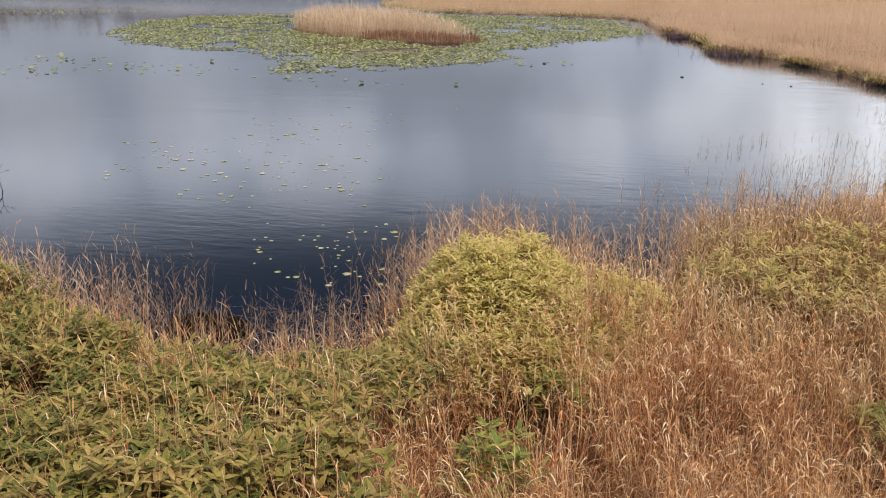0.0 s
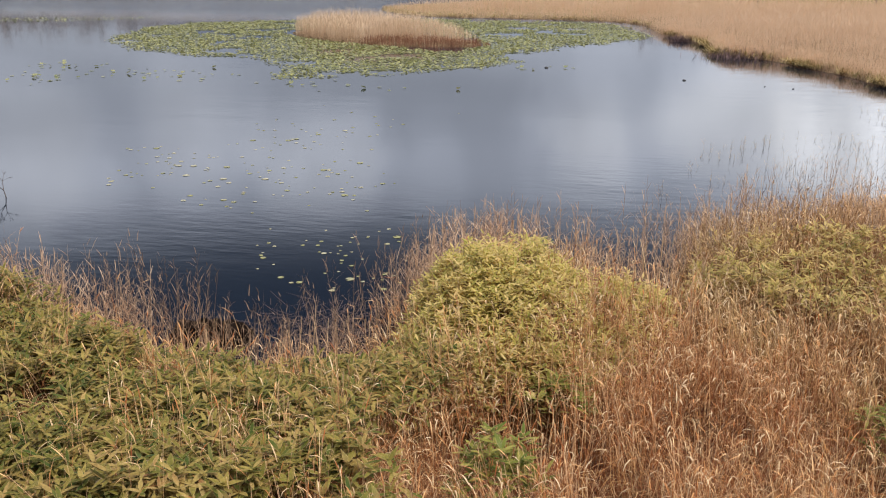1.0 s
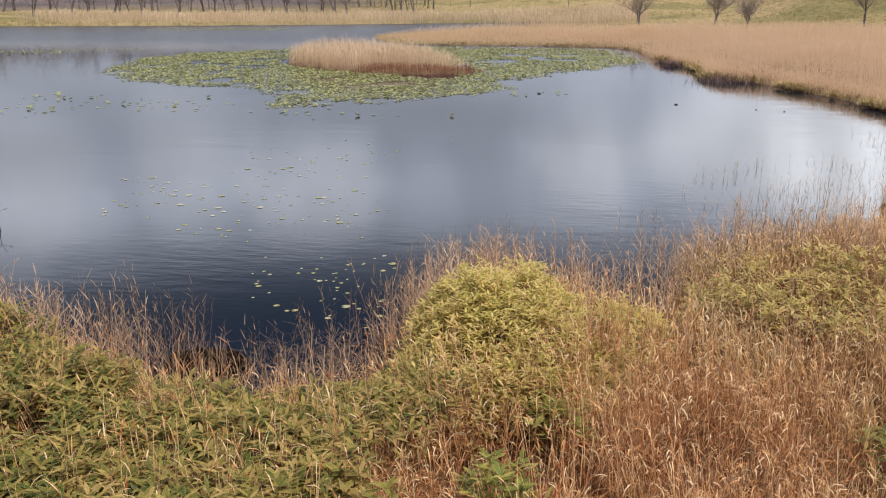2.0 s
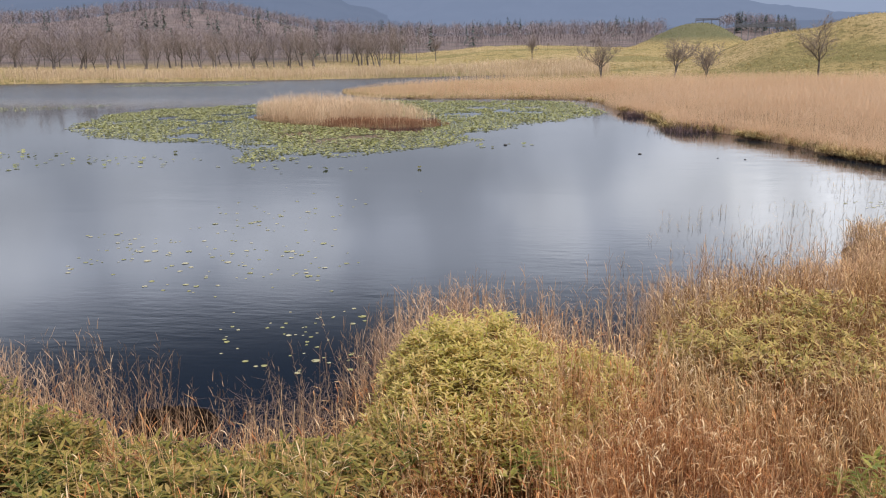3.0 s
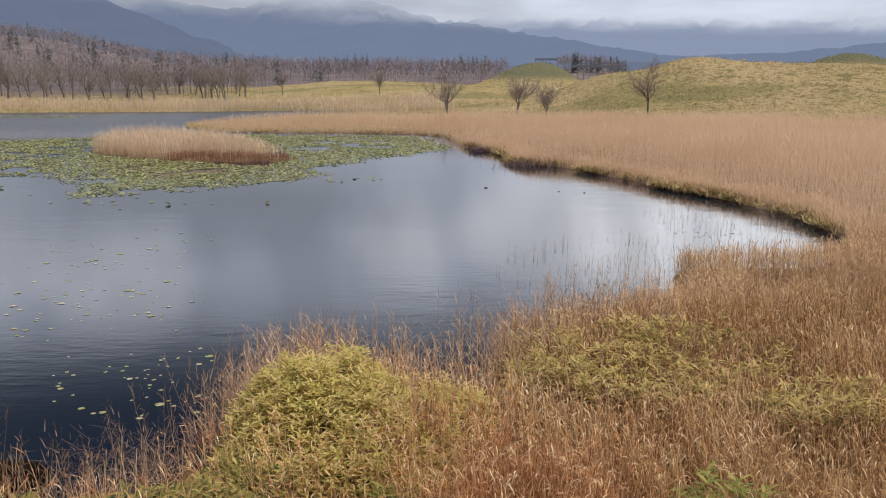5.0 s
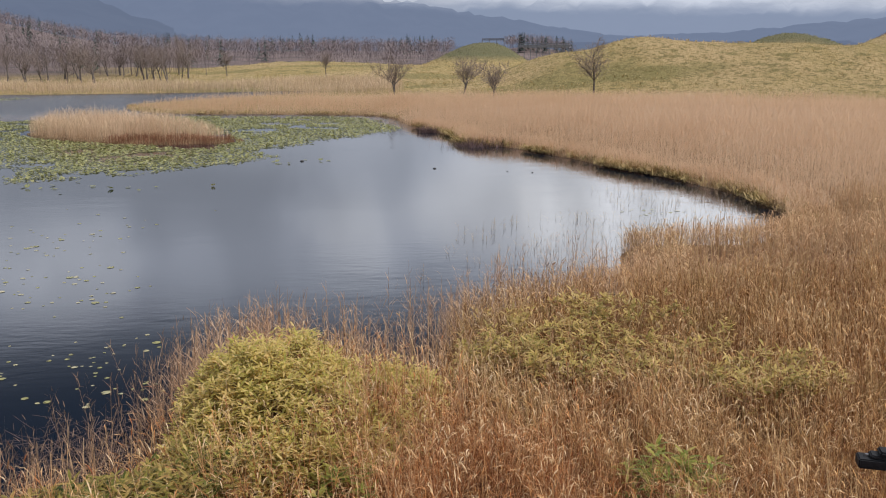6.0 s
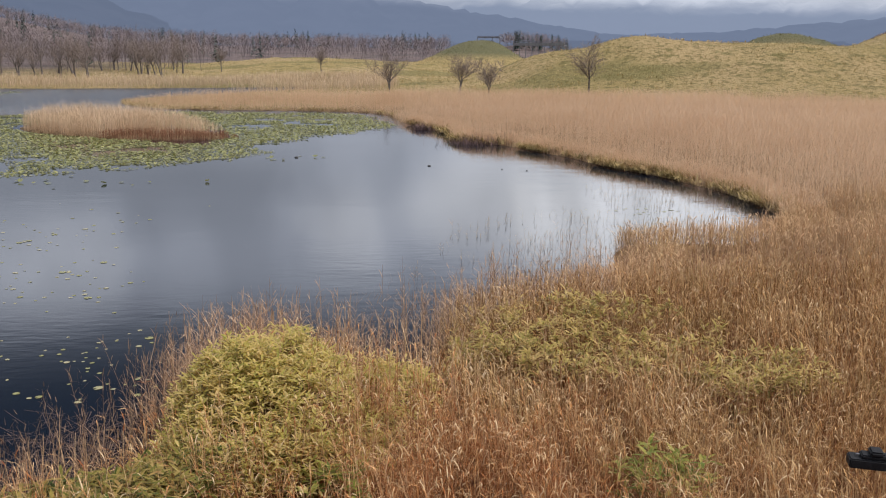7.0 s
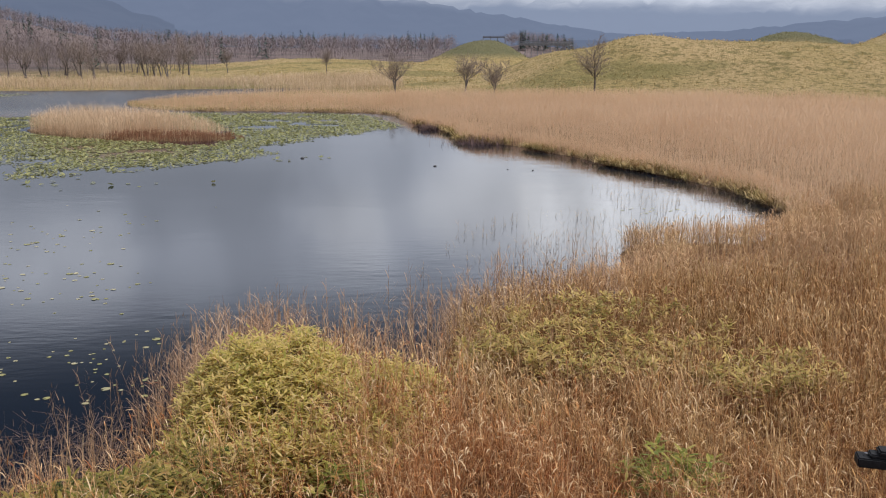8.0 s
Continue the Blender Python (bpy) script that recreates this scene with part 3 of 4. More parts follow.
# thicket along the near bank: dense where the eye is close
x, y = scatter(26000, -9.5, 0.2, 2.6, 9.6)
keep = (in_thicket(x, y) + RNG.normal(0, 0.22, len(x)) < 0) & (x > -1.25 * y + 0.2 - 2.5) & (shore(x, y) > 0.1)
gap = value_noise(x, y, 1.1, 52, 2)
keep &= RNG.random(len(x)) < np.clip((gap - 0.40) * 6, 0.05, 1)
x, y = x[keep], y[keep]
thicket = sasa_patch("sasa_thicket", x, y, canopy(x, y, 0.88), M_SASA, "yellow-green bamboo grass thicket with pale leaf rims beside the pond")
x, y = scatter(9600, -2.6, 1.2, 5.9, 10.8)
keep = (in_mound(x, y) + RNG.normal(0, 0.12, len(x)) < 1) & (RNG.random(len(x)) < np.clip((value_noise(x, y, 1.7, 53, 2) - 0.28) * 5, 0.25, 1) * np.clip(1.0 - 0.45 * (x + 0.45), 0.35, 1)) & (shore(x, y) > 0.25)
x, y = x[keep], y[keep]
dome = 0.36 * np.clip(1 - in_mound(x, y), 0, 1) ** 0.8 - 0.22 * np.clip((8.2 - y) / 1.4, 0, 1) - 0.26 * np.clip((x + 0.15) / 0.5, 0, 1)
sasa_patch("sasa_mound", x, y, canopy(x, y, 0.78) + dome + RNG.normal(0, 0.05, len(x)), M_SASA_YELLOW, "rounded yellow-green bamboo grass mound jutting into the pond", 0.096, 0.25)
x, y = scatter(2400, 0.6, 6.2, 7.8, 13.2)
keep = (in_right(x, y) < 1) & (shore(x, y) > 0.3) & (value_noise(x, y, 1.1, 55, 2) > 0.44)
x, y = x[keep], y[keep]
sasa_patch("sasa_thicket", x, y, canopy(x, y, 0.70), M_SASA_OLIVE, "olive bamboo grass patch half hidden among dry grass")


def sasa_bush(cx, cy, rx, ry, n, label):
    x, y = scatter(n, cx - rx, cx + rx, cy - ry, cy + ry)
    k = (((x - cx) / rx) ** 2 + ((y - cy) / ry) ** 2) < 1
    x, y = x[k], y[k]
    top = relief(x, y) + 0.50 + 0.26 * (1 - ((x - cx) / rx) ** 2 - ((y - cy) / ry) ** 2) + RNG.normal(0, 0.05, len(x))
    return sasa_patch("sasa_bush", x, y, top, M_SASA_GREEN, label, 0.135, 0.25, kind="", category="bamboo grass")


sasa_bush(-0.60, 5.75, 0.36, 0.32, 66, "small fresh green bamboo grass bush among dry grass")
sasa_bush(2.74, 6.82, 0.46, 0.36, 70, "bright green bamboo grass bush ringed by dry grass")
sasa_bush(-0.15, 7.0, 0.30, 0.28, 18, "thin green bamboo grass sprig in brown grass")


# dry grass: stems with drooping leaves and pale heads
def grass_bits(x, y, tall, fat=1.0, leaves=3, seg=2):
    n = len(x)
    low = relief(x, y) - 0.02
    tall = tall * RNG.normal(1.0, 0.19, n)
    wind = value_noise(x, y, 0.8, 61, 2) * 6.28 * 1.5
    turn = wind + RNG.normal(0, 1.2, n)
    tilt, bend = np.abs(RNG.normal(0.05, 0.23, n)), RNG.normal(0.15, 0.25, n)
    base = np.stack([x, y, low], 1)
    bits = [ribbons(base, turn, tilt, bend, tall, 0.0065 * fat, (1.0, 0.9, 0.6))]
    for k in range(leaves):
        h = tall * (RNG.uniform(0.34, 0.66, n) + 0.30 * k / leaves)
        lean = tilt + bend * 0.4
        p = base + np.stack([np.sin(turn) * np.sin(lean) * h, np.cos(turn) * np.sin(lean) * h, np.cos(lean) * h], 1)
        bits.append(ribbons(p, RNG.uniform(0, 6.28, n), RNG.uniform(0.05, 0.95, n), RNG.uniform(0.1, 2.4, n), RNG.uniform(0.12, 0.32, n), 0.0050 * fat * RNG.uniform(0.6, 1.4, n), (0.6, 1.0, 0.75, 0.08) if seg > 2 else (0.7, 1.0, 0.08)))
    m = n // 3
    lean = (tilt + bend * 0.5)[:m]
    p = base[:m] + np.stack([np.sin(turn[:m]) * np.sin(lean) * tall[:m], np.cos(turn[:m]) * np.sin(lean) * tall[:m], np.cos(lean) * tall[:m]], 1) * 0.96
    bits.append(ribbons(p, turn[:m], lean + 0.3, RNG.uniform(0.3, 1.6, m), RNG.uniform(0.08, 0.17, m), 0.013 * fat, (0.3, 1.0, 0.8, 0.1)))
    return joined(bits)


def grass_keep(x, y):
    off = shore(x, y)
    k = off > 0.12
    deep = np.maximum(-in_thicket(x, y) / 0.9, (0.95 - in_mound(x, y)) / 0.45 - np.clip((x + 0.95) * 1.2, 0, 1.5) - np.clip((8.3 - y) * 0.7, 0, 1.3))
    bamboo = deep > 0
    thin_in_sasa = 0.28 + 0.62 * np.exp(-np.maximum(deep, 0) * 2.6) * np.clip((x + 2.4) / 0.8, 0, 1) + 0.12 * (value_noise(x, y, 0.9, 67, 2) > 0.56)
    bush = (((x + 0.62) / 0.42) ** 2 + ((y - 5.60) / 0.46) ** 2 < 1) | (((x - 2.72) / 0.38) ** 2 + ((y - 6.78) / 0.32) ** 2 < 1)
    mixed = in_right(x, y) < 1
    chance = np.where(bamboo, thin_in_sasa, np.where(bush, 0.42, np.where(mixed, 0.9, 1.0)))
    tuft = np.clip((value_noise(x, y, 2.6, 66, 2) - 0.32) * 4.0, 0.12, 1)
    return k & (RNG.random(len(x)) < chance * tuft)


def in_view(x, y, lo=-40.0, hi=38.0, pad=0.4):
    return (x > y * math.tan(radians(lo)) - pad) & (x < y * math.tan(radians(hi)) + pad)


def grass_field(label, n, y0, y1, x0, x1, tall, fat, leaves, seg, mat, extra=None):
    x, y = scatter(n, x0, x1, y0, y1)
    k = grass_keep(x, y) & in_view(x, y)
    if extra is not None:
        k &= extra(x, y)
    x, y = x[k], y[k]
    v, f, u = grass_bits(x, y, tall(x, y), fat, leaves, seg)
    return tagged(part("dry_grass", array_mesh("dry_grass", v, f, u), mat), label, "grass", kind="stuff")


def near_tall(x, y):
    return 0.86 + 0.22 * (value_noise(x, y, 0.5, 62, 2) - 0.5) + 0.22 * ((in_thicket(x, y) < 0) | (in_mound(x, y) < 1)) - 0.25 * np.clip(1 - shore(x, y) / 1.2, 0, 1)


def russet(x, y):
    """The nearer, redder grass; olive-tan grass grows to its right and beyond."""
    return x + 0.35 * (y - 6.5) + 3.2 * (value_noise(x, y, 0.7, 68, 3) - 0.5) + 2.6 * (lattice(np.floor(x * 50), np.floor(y * 50), 9) - 0.5) < 2.0


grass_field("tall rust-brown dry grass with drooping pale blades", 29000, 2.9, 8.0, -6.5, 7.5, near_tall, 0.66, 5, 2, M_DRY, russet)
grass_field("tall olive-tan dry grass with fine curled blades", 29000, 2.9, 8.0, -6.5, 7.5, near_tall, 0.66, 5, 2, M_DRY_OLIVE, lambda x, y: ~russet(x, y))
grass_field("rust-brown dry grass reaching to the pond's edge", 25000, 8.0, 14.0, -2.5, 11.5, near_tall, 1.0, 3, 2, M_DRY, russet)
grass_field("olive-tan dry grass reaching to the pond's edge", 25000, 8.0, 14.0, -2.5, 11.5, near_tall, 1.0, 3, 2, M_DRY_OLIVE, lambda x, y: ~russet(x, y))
grass_field("tan dry grass and reeds on the marsh point", 19000, 14.0, 26.0, 1.0, 21.0, lambda x, y: 0.50 + 0.38 * np.clip(shore(x, y) / 5, 0, 1) + 0.25 * (value_noise(x, y, 0.3, 63, 2) - 0.5), 1.8, 2, 2, M_MARSH)


x, y = scatter(9000, 3.6, 13.5, 14.5, 25.0)
off = shore(x, y)
keep = (off > 0.02) & (off < 1.3)
x, y = x[keep], y[keep]
v, f, u = grass_bits(x, y, np.full(len(x), 0.52), 1.6, 3, 2)
tagged(part("dry_grass", array_mesh("dry_grass", v, f, u), M_MARSH), "thick tan grass fringe overhanging the marsh point's bank", "grass", kind="stuff")

# pale curled leaves and seed heads that catch the light
x, y = scatter(24000, -4.0, 9.5, 3.2, 13.5)
k = (RNG.random(len(x)) < np.clip(1.3 - 0.16 * x, 0.45, 1)) & grass_keep(x, y) & in_view(x, y) & (shore(x, y) > 0.3)
x, y = x[k], y[k]
n = len(x)
base = np.stack([x, y, relief(x, y) + near_tall(x, y) * RNG.uniform(0.55, 1.02, n)], 1)
v, f, u = ribbons(base, RNG.uniform(0, 6.28, n), RNG.uniform(0.0, 0.7, n), RNG.uniform(0.8, 2.6, n), RNG.uniform(0.07, 0.16, n), RNG.uniform(0.005, 0.011, n), (0.35, 1.0, 0.9, 0.08))
tagged(part("curled_leaves", array_mesh("curled_leaves", v, f, u), M_STRAW), "pale curled dead leaves at the tips of dry grass", "grass", kind="stuff")


# ---- reeds at the water's edge ----
def reed_bits(x, y, z, tall, fat=1.0, leaves=9):
    n = len(x)
    turn, tilt = RNG.uniform(0, 6.28, n), np.abs(RNG.normal(0.0, 0.19, n))
    base = np.stack([x, y, z], 1)
    tall = np.broadcast_to(tall, n) * RNG.uniform(0.65, 1.2, n)
    way = np.stack([np.sin(turn) * np.sin(tilt), np.cos(turn) * np.sin(tilt), np.cos(tilt)], 1)
    bits = [ribbons(base, turn, tilt, 0.0, tall, 0.006 * fat, (1.0, 0.8, 0.5))]
    for k in range(leaves):
        p = base + way * (tall * (0.30 + 0.62 * (k + RNG.random(n)) / leaves))[:, None]
        bits.append(ribbons(p, turn + (k % 2) * 3.14 + RNG.normal(0, 0.5, n), RNG.uniform(0.35, 1.05, n), RNG.uniform(0.0, 0.6, n), RNG.uniform(0.09, 0.24, n), 0.0075 * fat, (0.8, 0.9, 0.1)))
    return joined(bits)


def reed_stand(label, x, y, tall, mat, fat=1.0, leaves=9, name="shore_reeds"):
    z = np.maximum(relief(x, y), -0.35)
    v, f, u = reed_bits(x, y, z, tall, fat, leaves)
    return tagged(part(name, array_mesh(name, v, f, u), mat), label, "reeds", kind="stuff")


x, y = scatter(46000, -12.5, 5.5, 7.0, 20.0)
off = shore(x, y)
behind = (x > -2.45) & (x < 1.8) & (y > 9.3)
want = np.where(behind, np.exp(-((off - 0.15) / 0.8) ** 2), np.where(x < -5.4, np.exp(-((off - 0.0) / 0.7) ** 2), np.where(x > 1.8, np.exp(-((off - 0.1) / 0.8) ** 2) * 0.7, 0.20 * np.exp(-((off - 0.1) / 0.40) ** 2))))
clump = np.clip((value_noise(x, y, 1.5, 71, 2) - 0.33) * 4, np.where(behind & (x < -0.9), 0.45, 0.0), 1)
keep = (RNG.random(len(x)) < np.where(behind, np.where(x < -0.9, 1.0, 0.40), np.where(x < -5.4, 0.85, 0.38)) * want * clump) & in_view(x, y) & (in_mound(x, y) > 0.9)
x, y = x[keep], y[keep]
tall = 0.85 + 0.25 * np.clip(-shore(x, y), 0, 1) + 0.38 * ((x > -2.7) & (x < 1.0)) + 0.22 * (x < -5.4) + 0.15 * (x > 1.8)
cove = (x > -5.4) & (y < 9.8)
reed_stand("pinkish-tan dry reeds along the pond's near edge", x[~cove], y[~cove], tall[~cove], M_REED, 1.15)
reed_stand("dull brown wet reeds round the cove", x[cove], y[cove], 0.68 * tall[cove], M_REED_DULL, 0.9)


def reed_stalk(seed):
    """One dry reed: a leaning stem with blades on alternate sides."""
    rng = np.random.default_rng(seed)
    ob = new("reed_stalk")
    tall, tilt, n = rng.uniform(1.25, 1.75), abs(rng.normal(0, 0.10)), 13
    v, f, u = ribbons(np.zeros((1, 3)), [0.0], [tilt], [0.06], [tall], [0.007], (1.0, 0.9, 0.7, 0.3))
    part("stem", array_mesh("stem", v, f, u), M_REED_DULL, ob)
    h = tall * np.linspace(0.38, 0.98, n)
    p = np.stack([np.zeros(n), np.sin(tilt) * h, np.cos(tilt) * h], 1)
    turn = np.where(np.arange(n) % 2 == 0, 1.3, -1.6) + rng.normal(0, 0.6, n)
    for k in range(n):
        v, f, u = ribbons(p[k:k + 1], [turn[k]], [rng.uniform(0.25, 0.75)], [rng.uniform(0.0, 0.7)], [rng.uniform(0.12, 0.28) * (1.1 - 0.6 * k / n)], [0.008], (0.8, 1.0, 0.6, 0.1))
        part("blade", array_mesh("blade", v, f, u), M_REED_DULL, ob)
    return tagged(ob, "dry brown reed stalk standing in the cove", "reed", group="reeds standing in the cove")


stalks = [reed_stalk(200 + k) for k in range(7)]
places = []
while len(places) < 150:
    px, py = RNG.uniform(-6.2, -2.3), RNG.uniform(7.6, 11.4)
    off = float(shore(np.array([px]), np.array([py]))[0])
    if -1.7 < off < -0.08 and RNG.random() < math.exp(-((off + 0.5) / 0.6) ** 2) * (1.0 if px < -3.4 or py < 9.3 else 0.45) * (0.35 + 0.65 * (lattice(math.floor(px * 1.6), math.floor(py * 1.6), 5) > 0.45)):
        places.append((px, py, max(-0.3, float(relief(np.array([px]), np.array([py]))[0]))))
for k, (px, py, pz) in enumerate(places):
    m = pose(px, py, pz, RNG.normal(0, 5), RNG.normal(0, 5), RNG.uniform(0, 360))
    s = RNG.uniform(0.6, 1.08)
    ob = stalks[k] if k < 7 else copy_thing(stalks[k % 7], m)
    ob.matrix_basis = m @ Matrix.Diagonal((s, s, s, 1))

x, y = np.concatenate([RNG.normal(-4.65, 0.42, 60), RNG.normal(-3.0, 0.45, 60)]), np.concatenate([RNG.normal(8.9, 0.30, 60), RNG.normal(9.2, 0.40, 60)])
keep = shore(x, y) < 0.1
x, y = x[keep], y[keep]
reed_stand("bunches of bleached tan reeds at the cove's head", x, y, 0.85, M_REED_DULL, 1.0, 8)
x, y = scatter(5200, 0.8, 12.5, 15.0, 28.0)
off = shore(x, y)
keep = (RNG.random(len(x)) < np.exp(-((off + 0.2) / 1.6) ** 2) * np.clip((value_noise(x, y, 0.6, 72, 2) - 0.42) * 5, 0, 1) * 0.5) & (off < 0.4) & (x < 6.0)
x, y = x[keep], y[keep]
reed_stand("thin dark reed stems standing in shallow water", x, y, 0.80, M_REED, 1.0, 4)
x, y = scatter(5200, 0.5, 13.0, 16.5, 31.0)
off = shore(x, y)
keep = (off < -0.3) & (off > -5.0) & (RNG.random(len(x)) < np.clip((value_noise(x, y, 0.7, 73, 2) - 0.43) * 4, 0, 0.4)) & (x > 0.35 * (y - 15))
x, y = x[keep], y[keep]
reed_stand("sparse sedge stems rising from the open water", x, y, 0.60, M_SEDGE, 0.75, 4)

# ---- reed beds across the pond ----
def reed_bed(label, x, y, tall, mat, fat, name="reed_bed"):
    n = len(x)
    base = np.stack([x, y, np.maximum(relief(x, y), -0.2) - 0.05], 1)
    tall = tall * RNG.uniform(0.72, 1.18, n)
    turn = RNG.uniform(0, 6.28, n)
    bits = [ribbons(base, turn, np.abs(RNG.normal(0, 0.07, n)), RNG.normal(0.08, 0.08, n), tall, fat, (0.8, 0.35))]
    p = base + np.array([0, 0, 1.0]) * (tall * RNG.uniform(0.55, 0.95, n))[:, None]
    bits.append(ribbons(p, RNG.uniform(0, 6.28, n), RNG.uniform(0.2, 0.6, n), RNG.uniform(0.2, 0.9, n), tall * 0.34, fat * 0.9, (1.0, 0.3)))
    v, f, u = joined(bits)
    return tagged(part(name, array_mesh(name, v, f, u), mat), label, "reeds", kind="stuff")


def polar_scatter(n, r0, r1, a0, a1, power=1.0):
    r = (r0 ** (2 - power) + RNG.random(n) * (r1 ** (2 - power) - r0 ** (2 - power))) ** (1 / (2 - power))
    a = np.radians(RNG.uniform(a0, a1, n))
    return r * np.sin(a), r * np.cos(a)


def bank_tall(x, y):
    off = shore(x, y)
    return (0.52 + 0.62 * np.clip(off / 8, 0, 1) - 0.22 * np.clip((y - 58) / 10, 0, 1) * np.clip((6 - x) / 6, 0, 1)) * (0.86 + 0.28 * value_noise(x, y, 0.22, 81, 2))


x, y = polar_scatter(200000, 24.5, 96.0, -16.0, 38.0, 0.75)
off, r = shore(x, y), np.hypot(x, y)
keep = (off > 0.02) & (y > 23.0) & ((r > 30) | (y > 26 - 0.0 * x)) & (RNG.random(len(x)) < np.clip((88 - r + 8 * value_noise(x, y, 0.1, 82)) / 8, 0, 1))
x, y = x[keep], y[keep]
reed_bed("wide bed of dry tan reeds beyond the pond", x, y, bank_tall(x, y), M_REED_FAR, 0.006 + 0.00014 * np.hypot(x, y))
x, y = scatter(60000, 2, 16, 24, 62)
off = shore(x, y)
keep = (off > 0.0) & (off < 1.3)
x, y = x[keep], y[keep]
reed_bed("short dry grass and reeds fringing the bank", x, y, 0.5 + 0.15 * value_noise(x, y, 0.5, 87), M_REED_FAR, 0.018, "bank_grass")
x, y = scatter(26000, -75, 6, 104, 136)
off = shore(x, y)
keep = (off > -0.7) & (off < 9 + 6 * value_noise(x, y, 0.1, 83)) & (y > 96)
x, y = x[keep], y[keep]
reed_bed("pale reed fringe along the far shore", x, y, 1.15 + 0.3 * (value_noise(x, y, 0.12, 94) - 0.5), M_REED_SHORE, 0.04)
x, y = scatter(22000, ISLAND[0] - 9, ISLAND[0] + 9, ISLAND[1] - 7, ISLAND[1] + 7)
isle, (u, v) = on_island(x, y), islet_axes(x, y)
bog = (u > 2.2) & (v < -0.6 + 0.5 * (u - 3.4)) | (u > 6.6)
keep = (isle + 0.35 * (value_noise(x, y, 0.9, 86, 2) - 0.5) < 0.92) & (~bog | (RNG.random(len(x)) < 0.05))
x, y, u = x[keep], y[keep], u[keep]
reed_bed("pale golden reed islet among lily pads", x, y, 1.38 + 0.35 * (value_noise(x, y, 0.5, 84) - 0.5) - 0.45 * np.clip(on_island(x, y), 0, 1) - 0.09 * np.clip(u - 1.5, 0, 5), M_REED_PALE, 0.015, "reed_islet")
x, y = scatter(9000, ISLAND[0] - 2, ISLAND[0] + 9, ISLAND[1] - 8, ISLAND[1] + 3)
u, v = islet_axes(x, y)
keep = (on_island(x, y) + 0.3 * (value_noise(x, y, 0.9, 89, 2) - 0.5) < 1.1) & ((u > 1.6) & (v < -0.2 + 0.5 * (u - 3.4)) | (u > 6.2))
x, y = x[keep], y[keep]
reed_bed("rusty low bog plants at the islet's edge", x, y, 0.30 + 0.1 * value_noise(x, y, 1.2, 90), M_BOG, 0.024, "bog_plants")


def clump_bits(x, y, z, size, blades=9, flat=0.0, slim=0.22):
    """Loose clumps of arching leaves."""
    bits = []
    for _ in range(blades):
        n = len(x)
        s = size * RNG.uniform(0.6, 1.2, n)
        base = np.stack([x + RNG.normal(0, 0.25, n) * size, y + RNG.normal(0, 0.25, n) * size, z + RNG.uniform(0, 0.3, n) * size], 1)
        bits.append(ribbons(base, RNG.uniform(0, 6.28, n), RNG.uniform(0.0, 0.8, n) + flat, RNG.uniform(0.4, 1.3, n) * (1 - 0.6 * flat), s, s * slim, (0.5, 1.0, 0.1)))
    return joined(bits)


# bamboo-grass tussocks hanging over the far bank
x, y = scatter(15000, 3, 15, 24, 60)
off = shore(x, y)
keep = (off > -0.22) & (off < 0.6) & (RNG.random(len(x)) < np.clip((value_noise(x, y, 0.55, 85, 2) - 0.42) * 7, 0.12, 1))
x, y = x[keep], y[keep]
v, f, u = clump_bits(x, y, np.maximum(relief(x, y), 0.05), 0.36, 16, 0.30, 0.11)
tagged(part("bank_tussocks", array_mesh("bank_tussocks", v, f, u), M_TUSSOCK), "olive bamboo grass tussocks overhanging the dark bank", "bamboo grass", kind="stuff")
x, y = scatter(3500, -22, 4, 66, 84)
off = shore(x, y)
keep = (off > -0.05) & (off < 0.8)
x, y = x[keep], y[keep]
v, f, u = clump_bits(x, y, np.maximum(relief(x, y), 0.08), 0.34, 8, 0.5, 0.12)
tagged(part("bank_tussocks", array_mesh("bank_tussocks", v, f, u), M_TUSSOCK), "olive tussocks along the reed bed's edge", "bamboo grass", kind="stuff")

# bamboo grass over the hills
x, y = polar_scatter(22000, 78, 225, -14, 38, 0.7)
r = np.hypot(x, y)
keep = (shore(x, y) > 6) & (r + 10 * value_noise(x, y, 0.1, 82) > 84) & (RNG.random(len(x)) < 0.35 + 0.65 * (x > 10))
x, y = x[keep], y[keep]
back = (np.hypot(x, y) > 150 + 14 * value_noise(x, y, 0.12, 88)) & (relief(x, y) > 3.8)
for some, mat, label in ((~back, M_HILL, "yellow-green bamboo grass covering the low hills"), (back, M_HILL_GREEN, "dull green bamboo grass on the farther knolls")):
    tuft = np.where(value_noise(x[some], y[some], 0.16, 96, 3) > 0.52, 0.36, 0.26)
    v, f, u = clump_bits(x[some], y[some], relief(x[some], y[some]) - 0.02, tuft, 3, 0.35)
    tagged(part("hill_sasa", array_mesh("hill_sasa", v, f, u), mat), label, "bamboo grass", kind="stuff")


# ---- lily pads ----
def pad_mesh(name, size, seed):
    """A heart-shaped floating leaf with a notch, a little cupped."""
    rng = np.random.default_rng(seed)
    bm = bmesh.new()
    mid = bm.verts.new((0, 0, 0.004))
    rim = []
    for k in range(11):
        a = 0.35 + (2 * math.pi - 0.7) * k / 10
        r = size * (1.0 + rng.uniform(-0.07, 0.07))
        rim.append(bm.verts.new((r * math.cos(a) * 1.15, r * math.sin(a), 0.004 + 0.010 * size * rng.uniform(-1, 2))))
    for p, q in zip(rim, rim[1:]):
        bm.faces.new((mid, p, q))
    me = bpy.data.meshes.new(name)
    ext = bmesh.ops.extrude_face_region(bm, geom=bm.faces[:])
    for e in ext["geom"]:
        if isinstance(e, bmesh.types.BMVert):
            e.co.z += 0.002
    bmesh.ops.recalc_face_normals(bm, faces=bm.faces[:])
    bm.to_mesh(me)
    bm.free()
    return me


